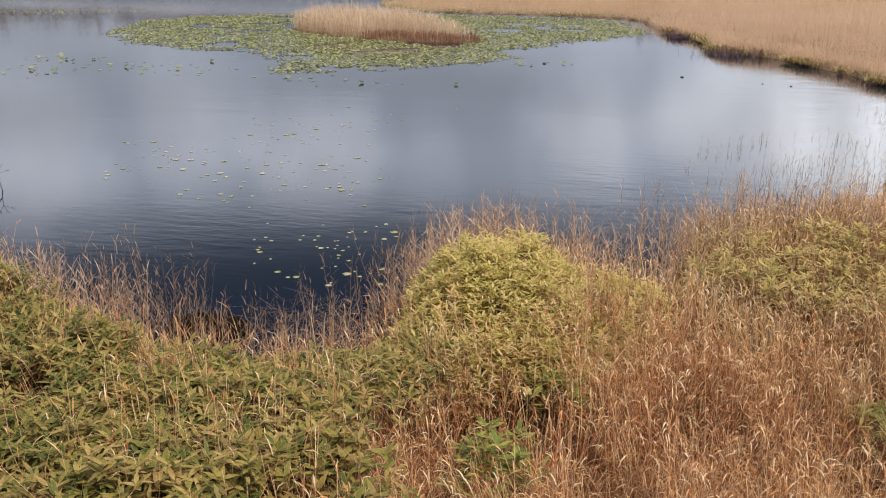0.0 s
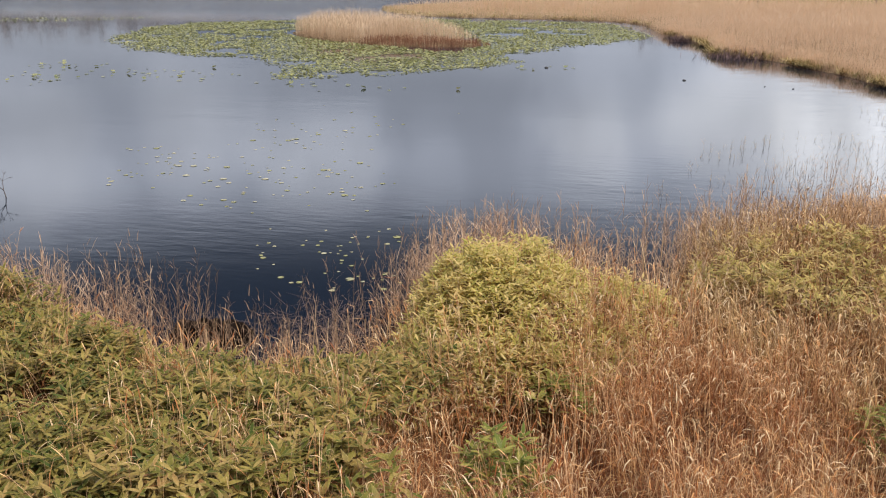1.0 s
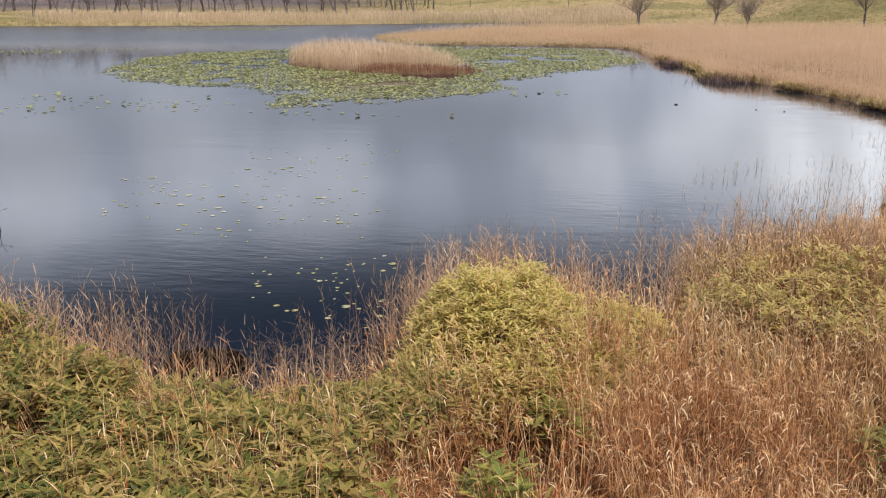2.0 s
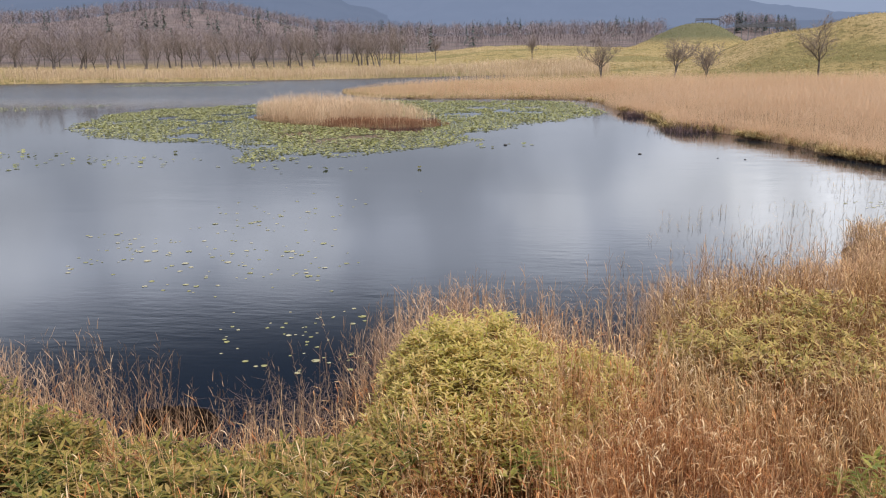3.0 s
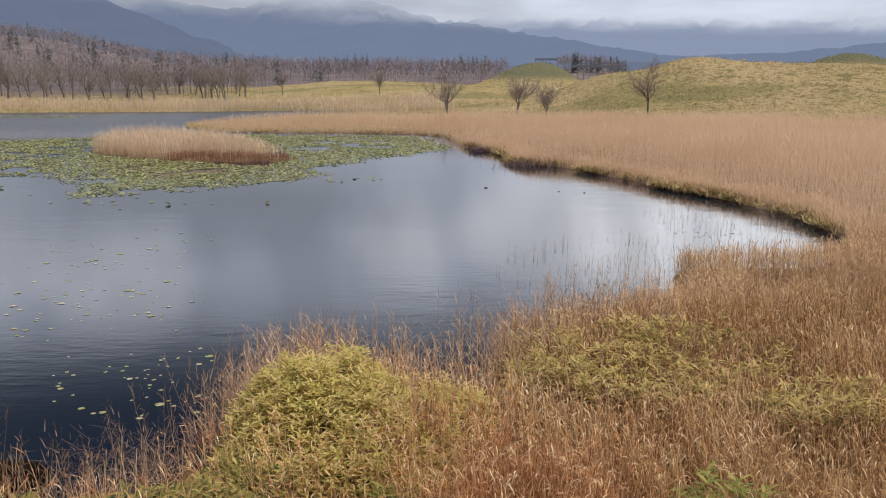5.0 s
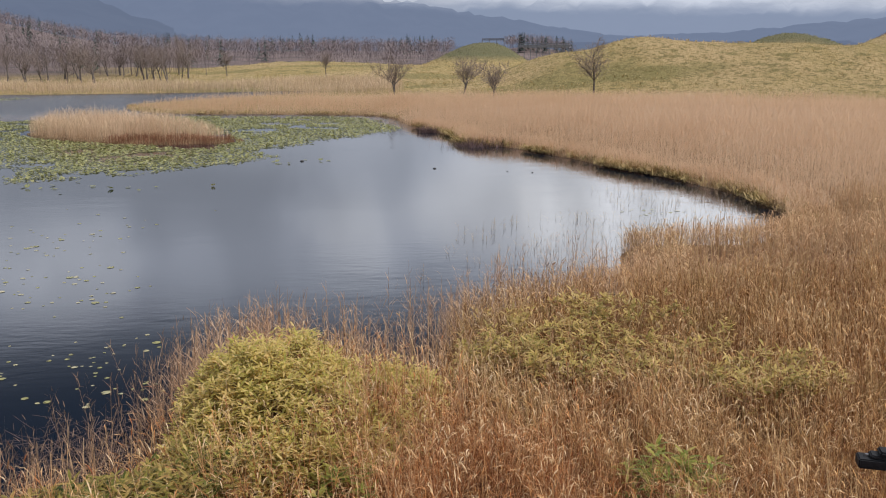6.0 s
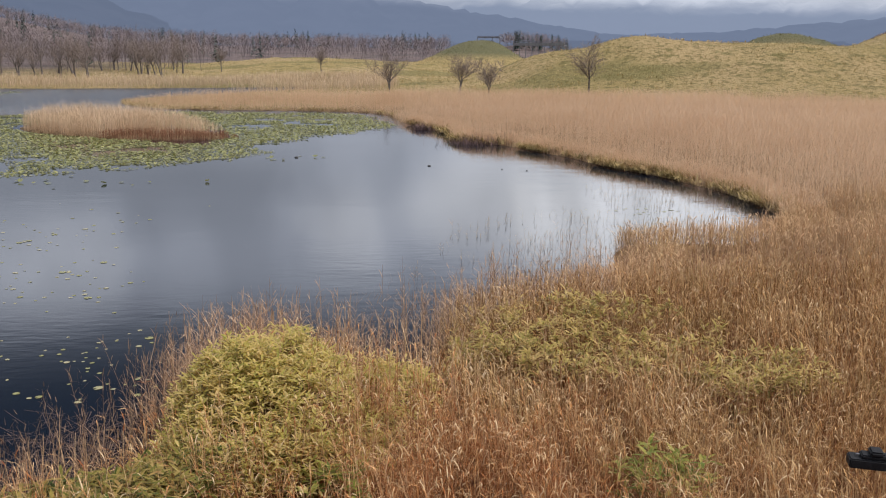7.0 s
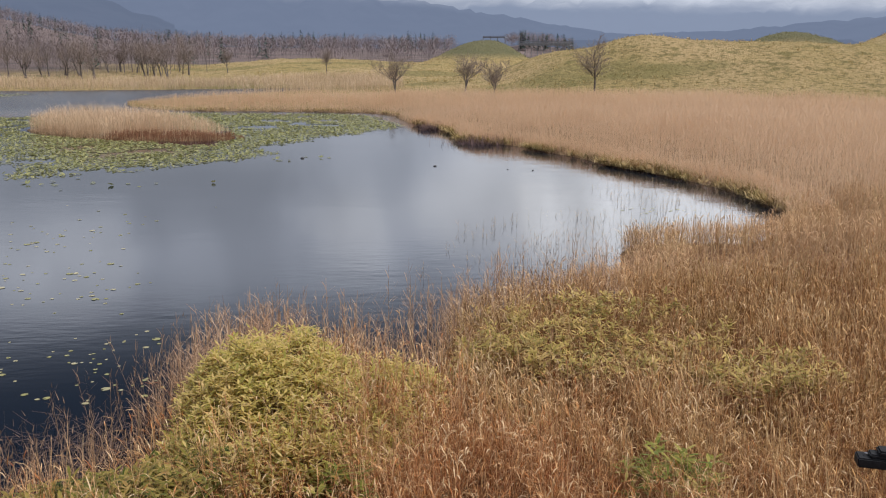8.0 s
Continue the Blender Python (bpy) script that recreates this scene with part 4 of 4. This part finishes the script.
PADS = [pad_mesh("lily_pad", 0.074, k) for k in range(6)]
for k, me in enumerate(PADS):
    me.materials.append(M_PAD_YELLOW if k < 3 else M_PAD)
GROUPS = [(-10.2, 17.9, 0.6, 0.5, 16), (-9.6, 19.6, 0.9, 0.6, 34), (-11.8, 20.6, 0.4, 0.3, 6), (-8.0, 18.8, 0.7, 0.9, 20), (-8.7, 22.0, 0.7, 0.9, 18), (-6.1, 19.4, 0.5, 0.6, 16), (-6.5, 17.2, 0.6, 0.6, 16),
          (-7.0, 23.6, 0.9, 1.2, 20), (-4.9, 17.4, 0.5, 0.8, 14), (-7.6, 16.0, 0.5, 0.4, 9), (-4.1, 13.7, 0.45, 0.7, 30), (-5.4, 13.6, 0.6, 0.6, 14), (-3.3, 12.5, 0.3, 0.4, 14), (-8.4, 26.0, 1.5, 2.2, 16),
          (-18.5, 34.6, 2.2, 1.2, 40), (-22.8, 32.4, 1.0, 0.8, 24), (-23.0, 36.4, 1.4, 0.8, 22), (-10.5, 33.0, 2.2, 0.7, 16), (-3.4, 40.6, 1.4, 0.5, 12), (-45, 62, 2.5, 2.0, 30), (9.2, 26.4, 0.9, 0.35, 22)]
FAR_PADS = []
for cx, cy, sx, sy, n in GROUPS:
    for _ in range(n):
        px, py = RNG.normal(cx, sx), RNG.normal(cy, sy)
        if shore(px, py) > -0.4 or ring_distance(px, py, MAT) < 0.3:
            continue
        k = int(RNG.integers(0, 6))
        s = float(RNG.choice([0.40, 0.58, 0.80, 1.15], p=[0.38, 0.34, 0.20, 0.08])) * (0.78 if py < 15 else 0.88)
        m = pose(px, py, 0.002, RNG.normal(0, 1.0), RNG.normal(0, 1.0), RNG.uniform(0, 360)) @ Matrix.Diagonal((s, s, s, 1))
        if cy > 30:
            FAR_PADS.append((px, py))
            continue
        ob = new("lily_pad", PADS[k])
        ob.matrix_basis = m
        tagged(ob, "yellowing floating water-lily pad" if k < 3 else "dull green floating water-lily pad", "lily pad", group="pads on the open water")


def pad_mat(name, x, y, label, rng=RNG, large=1.0):
    n = len(x)
    size = rng.uniform(0.040, 0.078, n) * large
    lift = np.where(rng.random(n) < 0.40, rng.uniform(0.1, 0.60, n), rng.uniform(0.0, 0.06, n))
    turn = rng.uniform(0, 6.28, n)
    ring = np.linspace(0.3, 2 * np.pi - 0.3, 6)
    cx, cy = np.cos(ring)[None] * size[:, None] * 1.15, np.sin(ring)[None] * size[:, None]
    hx = cx * np.cos(lift)[:, None]
    hz = 0.012 + (cx + 1.15 * size[:, None]) * np.sin(lift)[:, None] + rng.uniform(0, 0.012, n)[:, None]
    c, s = np.cos(turn)[:, None], np.sin(turn)[:, None]
    rim = np.stack([x[:, None] + hx * c - cy * s, y[:, None] + hx * s + cy * c, hz], -1)
    mid = np.stack([x, y, 0.012 + 1.15 * size * np.sin(lift) - 0.01 * lift], -1)[:, None]
    v = np.concatenate([mid, rim], 1).reshape(-1, 3)
    f = (np.array([(0, k, k + 1) for k in range(1, 6)])[None] + (np.arange(n) * 7)[:, None, None]).reshape(-1, 3)
    return tagged(part(name, array_mesh(name, v, f, np.tile(np.array([(0.5, 0.2)]), (len(v), 1))), M_PAD), label, "lily pads", kind="stuff")


x, y = scatter(112000, -34, 4, 33, 72)
edge = ring_distance(x, y, MAT) + 2.4 * (value_noise(x, y, 0.45, 91, 3) - 0.5)
hole = value_noise(x, y, 0.5, 92, 3)
keep = (edge < 0.0) & (shore(x, y) < -0.3) & (on_island(x, y) > 1.04) & (hole > 0.34) & (RNG.random(len(x)) < np.clip(0.25 - edge * 0.7, 0.2, 1))
pad_mat("lily_pad_mat", x[keep], y[keep], "dense mat of yellow-green water-lily pads on the pond")
x, y = scatter(1500, -52, -36, 97, 103)
keep = shore(x, y) < -0.5
pad_mat("lily_pad_mat", x[keep], y[keep], "thin drift of dull water-lily pads off the far shore")
x, y = scatter(2600, -62, -36, 55, 70)
keep = (((x + 47 - (y - 61) * 0.3) / 10) ** 2 + ((y - 61.5 - (x + 47) * 0.45) / 2.4) ** 2 < 0.8 + 0.8 * value_noise(x, y, 0.4, 93)) & (y > 50)
pad_mat("lily_pad_mat", x[keep], y[keep], "narrow drift of green water-lily pads on the pond")
x, y = np.array(FAR_PADS).T
pad_mat("lily_pad_mat", x, y, "loose scatter of yellowing water-lily pads far out on the pond", np.random.default_rng(17), 1.5)


# ---- trees ----
def tube(bm, a, b, ra, rb, sides=5):
    way = (b - a).normalized()
    u = way.orthogonal().normalized()
    w = way.cross(u)
    rings = [[bm.verts.new(p + (u * math.cos(2 * math.pi * k / sides) + w * math.sin(2 * math.pi * k / sides)) * r) for k in range(sides)] for p, r in ((a, ra), (b, rb))]
    for k in range(sides):
        bm.faces.new((rings[0][k], rings[0][(k + 1) % sides], rings[1][(k + 1) % sides], rings[1][k]))


def bare_tree(seed, high, spread, stems=1, boughs=12):
    """A leafless tree: a low-forking trunk with its limbs in one mesh, side branches and twigs in another."""
    rng = random.Random(seed)
    trunk, crown = bmesh.new(), bmesh.new()

    def limb(bm, p, way, length, r, bits, rise, wobble, sides):
        path = [(p.copy(), way.copy(), r)]
        for i in range(bits):
            way = (way + Vector((rng.gauss(0, wobble), rng.gauss(0, wobble), rise))).normalized()
            q, rq = p + way * length / bits, max(r * (1 - 0.75 / bits), 0.007)
            tube(bm, p, q, r, rq, sides)
            p, r = q, rq
            path.append((p.copy(), way.copy(), r))
        return path

    def aside(way, amount):
        out = Vector((rng.gauss(0, 1), rng.gauss(0, 1), rng.gauss(0.25, 0.5))).normalized()
        return (way + out * amount).normalized()

    for k in range(stems):
        lean = Vector((rng.gauss(0, 0.06 + 0.24 * (stems > 1)), rng.gauss(0, 0.06 + 0.2 * (stems > 1)), 1)).normalized()
        stem = limb(trunk, Vector((k * 0.15, 0, -0.15)), lean, high * rng.uniform(0.28, 0.40), high * 0.020, 3, 0.03, 0.07, 6)
        for turn in range(8 if stems == 1 else 5):
            p, way, r = rng.choice(stem[2:])
            arm = limb(trunk, p, aside(way, spread if turn else 0.2), high * rng.uniform(0.28, 0.46), r * 0.6, 5, 0.05, 0.22, 4)
            for i in range(boughs):
                p2, w2, r2 = rng.choice(arm[1:])
                bough = limb(crown, p2, aside(w2, 1.0), high * rng.uniform(0.10, 0.22), max(r2 * 0.5, 0.011), 3, 0.04, 0.2, 3)
                for j in range(8):
                    p3, w3, r3 = rng.choice(bough[1:])
                    limb(crown, p3, aside(w3, 0.95), high * rng.uniform(0.05, 0.13), 0.008, 1, 0.03, 0.1, 3)
    return trunk, crown


def tree_thing(seed, high, spread, stems, label, boughs=12):
    ob = new("bare_tree")
    trunk, crown = bare_tree(seed, high, spread, stems, boughs)
    part("trunk", trunk, M_BARK, ob)
    part("crown", crown, M_TWIG, ob, "bare grey twigs")
    return tagged(ob, label, "tree")


def stand_at(az, r):
    px, py = r * math.sin(radians(az)), r * math.cos(radians(az))
    return px, py, float(relief(np.array([px]), np.array([py]))[0])


LONE = [("leafless forked tree beside the reed bed", 2.6, 104, 5.8, 3, 1.1, 2), ("pale twisted leafless tree on the meadow", 7.1, 98, 6.2, 5, 1.3, 2), ("slim leafless tree at the reed bed's edge", 8.9, 88, 5.4, 8, 0.7, 1),
        ("leafless tree with dark twiggy crown below the hill", 15.4, 95, 7.2, 11, 0.9, 1), ("small leafless tree on the open meadow", -1.8, 150, 5.0, 14, 0.55, 1), ("small leafless tree at the meadow's rim", -8.0, 158, 4.6, 17, 0.6, 1)]
for label, az, r, high, seed, spread, stems in LONE:
    ob = tree_thing(seed, high, spread, stems, label)
    ob.matrix_basis = pose(*stand_at(az, r), 0, 0, seed * 40)
edge_trees = [tree_thing(40 + k, 7.2, 1.0, 1 + k % 2, "leafless alder at the wood's edge", 6) for k in range(4)]
spots = [(-9.7 - 0.48 * k + RNG.normal(0, 0.25), 147 + RNG.uniform(-7, 24)) for k in range(62)]
for k, (az, r) in enumerate(spots):
    m = pose(*stand_at(az, r), 0, 0, RNG.uniform(0, 360))
    ob = edge_trees[k] if k < 4 else copy_thing(edge_trees[k % 4], m)
    s = RNG.uniform(0.75, 1.25)
    ob.matrix_basis = m @ Matrix.Diagonal((s, s, s, 1))
    tagged(ob, group="leafless trees at the wood's edge")


def woods(name, x, y, high, mat, label, twigs, fine):
    """Leafless woodland: thin trunks with rising limbs, and a hazy round crown of fine twigs on each."""
    n = len(x)
    base = np.stack([x, y, relief(x, y) - 0.2], 1)
    bits = [ribbons(base, RNG.uniform(0, 6.28, n), RNG.uniform(0, 0.07, n), 0.05, high * 0.45, high * 0.013, (1.0, 0.7, 0.3))]
    for k in range(3):
        p = base + np.array([0, 0, 1.0]) * (high * RNG.uniform(0.22, 0.36, n))[:, None]
        bits.append(ribbons(p, RNG.uniform(0, 6.28, n), RNG.uniform(0.35, 0.8, n), -0.4, high * RNG.uniform(0.3, 0.5, n), high * 0.007, (1.0, 0.4)))
    wide = RNG.uniform(0.24, 0.36, n) * high
    for k in range(twigs):
        a, c, q = RNG.uniform(0, 6.28, n), RNG.uniform(-1, 1, n), RNG.random(n) ** 0.45
        side = np.sqrt(1 - c * c) * q
        p = base + np.stack([np.cos(a) * side * wide, np.sin(a) * side * wide, high * (0.60 + 0.33 * c * q)], 1)
        bits.append(ribbons(p, np.pi / 2 - a + RNG.normal(0, 0.7, n), RNG.uniform(0.3, 2.1, n), -0.3, high * RNG.uniform(0.05, 0.11, n), fine * RNG.uniform(0.6, 1.4, n), (1.0, 0.2)))
    v, f, u = joined(bits)
    return tagged(part(name, array_mesh(name, v, f, u), mat), label, "woods", kind="stuff")


x, y = polar_scatter(640, 160, 250, -42, -9, 1.0)
woods("bare_woods", x, y, RNG.uniform(5.0, 7.6, len(x)), M_WOODS, "grey-purple leafless wood behind the far shore", 125, 0.066)
x, y = polar_scatter(2100, 250, 760, -42, 6.4, 0.8)
woods("bare_woods", x, y, RNG.uniform(6.0, 9.5, len(x)), M_WOODS, "leafless purple-brown wooded slope below the mountains", 52, 0.17)
x, y = polar_scatter(460, 320, 450, -10, 6.6, 0.9)
woods("bare_woods", x, y, RNG.uniform(5.5, 8.0, len(x)), M_WOODS, "leafless purple-brown wood behind the meadow", 60, 0.13)
x, y = polar_scatter(1300, 380, 700, -42, -13, 0.9)
woods("bare_woods", x, y, RNG.uniform(6.0, 9.0, len(x)), M_WOODS, "dense leafless wood on the rising hill", 32, 0.22)
x, y = polar_scatter(110, 330, 380, 9.6, 13.9, 1.0)
woods("bare_woods", x, y, RNG.uniform(5.0, 7.0, len(x)), M_WOODS, "small leafless wood on a far knoll", 90, 0.11)


def firs(name, x, y, high, label):
    """Dark conifers: drooping sprays in tiers round a short leader."""
    n = len(x)
    z = relief(x, y)
    bits = []
    for k in range(90):
        t = (k / 90) ** 1.2
        p = np.stack([x, y, z + high * (0.10 + 0.88 * t)], 1)
        bits.append(ribbons(p, RNG.uniform(0, 6.28, n), RNG.uniform(1.2, 1.8, n), 0.4, high * (0.32 * (1 - t) ** 0.8 + 0.03) * RNG.uniform(0.6, 1.2, n), high * 0.07, (1.0, 0.9, 0.15)))
    v, f, u = joined(bits)
    return tagged(part(name, array_mesh(name, v, f, u), M_FIR), label, "conifers", kind="stuff")


x, y = polar_scatter(380, 250, 720, -40, 6, 0.8)
keep = value_noise(x, y, 0.016, 95, 2) > 0.50
firs("fir_trees", x[keep], y[keep], RNG.uniform(6.0, 8.8, int(keep.sum())), "dark green firs scattered through the leafless wood")
for az, r, high in ((-15.6, 190, 7.0), (-16.4, 205, 6.0), (-10.2, 262, 8.4), (-8.3, 262, 8.4), (-3.4, 420, 9.6), (-2.6, 420, 9.0), (3.4, 430, 9.6), (4.2, 430, 9.0), (5.0, 435, 9.4)):
    px, py = r * math.sin(radians(az)), r * math.cos(radians(az))
    firs("fir_tree", np.array([px]), np.array([py]), np.array([high]), "dark green fir standing in the leafless wood")
x, y = polar_scatter(26, 330, 370, 10.5, 14.0, 1.0)
firs("fir_trees", x, y, RNG.uniform(5, 7, len(x)), "dark firs on a far knoll")


# ---- far walkway, shrub, log, stones, snag, bracket ----
def box(bm, lo, hi, bevel=0.0):
    geom = bmesh.ops.create_cube(bm, size=1.0)["verts"]
    c, s = (Vector(lo) + Vector(hi)) / 2, Vector(hi) - Vector(lo)
    for q in geom:
        q.co = Vector((q.co.x * s.x, q.co.y * s.y, q.co.z * s.z)) + c
    if bevel:
        edges = list({e for q in geom for e in q.link_edges})
        bmesh.ops.bevel(bm, geom=edges, offset=bevel, segments=2, affect="EDGES")
    return bm


def far_walkway(az0, r0, az1, r1, z, posts, board):
    ob = new("raised_walkway")
    a, b = heading(az0) * r0, heading(az1) * r1
    ob.matrix_basis = Matrix.Translation((a.x, a.y, z)) @ Matrix.Rotation(math.atan2(b.y - a.y, b.x - a.x), 4, "Z")
    long = (b - a).length
    part("deck", box(bmesh.new(), (0, -0.9, 0.0), (long, 0.9, 0.22), 0.02), M_TIMBER, ob)
    part("top_rail", box(bmesh.new(), (0, -0.99, board + 0.28), (long, -0.78, board + 0.46), 0.01), M_TIMBER, ob)
    part("side_board", box(bmesh.new(), (0, -0.95, 0.24), (long, -0.91, board + 0.12), 0.005), M_TIMBER, ob)
    foot = min(float(relief(np.array([p.x]), np.array([p.y]))[0]) for p in (a, b)) - z - 0.5
    post = part("post", box(bmesh.new(), (-0.07, -0.91, foot), (0.07, -0.78, board + 0.28), 0.01), M_TIMBER, ob)
    for k in range(1, posts):
        q = new("post", post.data)
        q.parent = ob
        q.location = (k * long / (posts - 1), 0, 0)
    return tagged(ob, "weathered grey timber walkway raised on posts", "walkway")


far_walkway(10.6, 232, 13.8, 226, 6.95, 9, 0.62)
far_walkway(8.3, 262, 9.7, 258, 9.3, 4, 0.1)


def shrub(cx, cy, size, label):
    ob = new("dead_shrub")
    ob.location = (cx, cy, max(float(relief(np.array([cx]), np.array([cy]))[0]), 0.0) - 0.05)
    n = 600
    dx, dy = RNG.normal(0, size * 0.45, n), RNG.normal(0, size * 0.25, n)
    base = np.stack([dx, dy, np.maximum(relief(cx + dx, cy + dy), 0.0) - ob.location.z - 0.05], 1)
    v, f, u = ribbons(base, RNG.uniform(0, 6.28, n), RNG.uniform(0.1, 0.9, n), 0.3, RNG.uniform(0.3, 0.62, n), 0.014, (1.0, 0.7, 0.2))
    tagged(part("brush", array_mesh("brush", v, f, u), M_SHRUB, ob), kind="stuff")
    return tagged(ob, label, "shrub")


shrub(6.8, 47.0, 1.9, "dark purple leafless shrub hanging over the bank")
shrub(4.6, 55.8, 0.8, "dark leafless shrub at the bay's corner")


px, py, _ = stand_at(32.2, 150)
shrub(px, py, 2.6, "dark scrub on the crest of the far hill")


def snag(cx, cy):
    ob = new("dead_branch")
    ob.location = (cx, cy, -0.12)
    rng = random.Random(4)
    bm = bmesh.new()

    def twig(p, way, length, r, depth):
        q = p + way * length
        tube(bm, p, q, r, r * 0.6, 4)
        if depth:
            for _ in range(3):
                twig(q, (way + Vector((rng.gauss(0, 0.6), rng.gauss(0, 0.5), rng.gauss(0.1, 0.3)))).normalized(), length * 0.7, r * 0.6, depth - 1)

    twig(Vector((0, 0, 0)), Vector((-0.2, 0, 1)).normalized(), 0.28, 0.014, 3)
    part("branch", bm, M_BARK, ob)
    return tagged(ob, "dark dead branch standing out of the water", "branch")


snag(-12.0, 15.6)


def log():
    ob = new("rotten_log")
    ob.matrix_basis = pose(-4.75, 9.62, 0.08, 0, 3, 8)
    bm = bmesh.new()
    rings = []
    for i in range(9):
        row = []
        for k in range(12):
            a = 2 * math.pi * k / 12
            r = 0.27 * (1 + 0.22 * math.sin(3 * a + i) + random.uniform(-0.16, 0.16))
            row.append(bm.verts.new((-0.45 + 0.90 * i / 8 + random.uniform(-0.03, 0.03), r * math.cos(a), r * math.sin(a) * 0.85)))
        rings.append(row)
    for p, q in zip(rings, rings[1:]):
        for k in range(12):
            bm.faces.new((p[k], p[(k + 1) % 12], q[(k + 1) % 12], q[k]))
    bm.faces.new(rings[0][::-1])
    bm.faces.new(rings[-1])
    part("wood", bm, M_LOG, ob)
    return tagged(ob, "dark rotten log lying in the reeds at the water's edge", "log")


log()


n = 420
x, y = RNG.normal(-3.1, 0.55, n), RNG.normal(10.1, 0.65, n)
k = shore(x, y) < -0.1
x, y = x[k], y[k]
v, f, u = ribbons(np.stack([x, y, RNG.uniform(0.0, 0.09, len(x))], 1), RNG.uniform(0, 6.28, len(x)), RNG.uniform(1.25, 1.58, len(x)), RNG.normal(0, 0.1, len(x)), RNG.uniform(0.2, 0.6, len(x)), 0.008, (1.0, 0.8, 0.5))
tagged(part("reed_litter", array_mesh("reed_litter", v, f, u), M_LITTER), "tangle of fallen dead reed stems floating in the cove", "reeds", kind="stuff")


def stone(cx, cy, size):
    bm = bmesh.new()
    bmesh.ops.create_icosphere(bm, subdivisions=2, radius=size)
    for q in bm.verts:
        q.co = Vector((q.co.x * 1.4, q.co.y, q.co.z * 0.75)) * (1 + 0.25 * (noise.noise(q.co * 6 + Vector((cx, cy, 0)))))
    ob = part("stone", bm, M_STONE)
    ob.location = (cx, cy, size * 0.15)
    return tagged(ob, "small dark wet stone breaking the water's surface", "stone", group="stones in the pond")


stone(3.4, 37.6, 0.055)
stone(-2.5, 40.7, 0.07)
stone(6.4, 36.4, 0.03)
stone(7.4, 36.0, 0.03)


def bracket():
    """Black fence bracket on a post that stands beside the walkway."""
    ob = new("fence_bracket")
    tip = Vector(EYE) + heading(33.05, -23.45) * 2.35
    ob.matrix_basis = Matrix.Translation(tip) @ Matrix.Rotation(radians(-20), 4, "Z")
    part("arm", box(bmesh.new(), (0.0, -0.022, -0.013), (0.62, 0.022, 0.011), 0.003), M_BLACK, ob)
    clamp = box(bmesh.new(), (0.026, -0.017, 0.011), (0.10, 0.017, 0.021), 0.003)
    box(clamp, (0.044, -0.020, 0.020), (0.075, 0.020, 0.032), 0.004)
    part("clamp", clamp, M_BLACK, ob)
    for k, bx in enumerate((0.020, 0.086)):
        bm = bmesh.new()
        bmesh.ops.create_cone(bm, cap_ends=True, segments=6, radius1=0.005, radius2=0.0045, depth=0.006)
        bolt = part("bolt", bm, M_STEEL, ob, "dull steel hexagon bolt")
        bolt.location = (bx, 0.0, 0.014 if k == 0 else 0.024)
    foot = float(relief(np.array([tip.x + 0.55]), np.array([tip.y - 0.2]))[0]) - tip.z
    part("post", box(bmesh.new(), (0.54, -0.03, foot - 0.3), (0.60, 0.03, 0.05), 0.006), M_BLACK, ob)
    return tagged(ob, "black plastic fence bracket with a bolted clamp", "bracket")


bracket()


# ---- single leaves on the thicket's nearest tips ----
LEAF = []
for k in range(6):
    bend, size = 0.30 + 0.11 * k, 0.115 + 0.008 * k
    v, f, u = ribbons(np.zeros((1, 3)), [0.0], [0.0], [bend], [size], [size * 0.30], (0.18, 0.8, 1.0, 0.8, 0.35, 0.03))
    me = array_mesh("leaf", v, f, u)
    me.materials.append(M_SASA)
    LEAF.append(me)
home = Vector(thicket.location)
for _ in range(48):
    px, py = RNG.uniform(-3.4, -1.2), RNG.uniform(3.9, 5.3)
    pz = float(canopy(np.array([px]), np.array([py]), 0.90)[0]) + RNG.uniform(0.0, 0.06)
    start = RNG.uniform(0, 360)
    for k in range(6):
        leaf = new("leaf", LEAF[int(RNG.integers(0, 6))])
        leaf.parent = thicket
        leaf.matrix_basis = Matrix.Translation(Vector((px, py, pz - 0.008 * k)) - home) @ pose(0, 0, 0, 0, 0, start + 137 * k) @ pose(0, 0, 0, -RNG.uniform(30, 80), 0, 0)
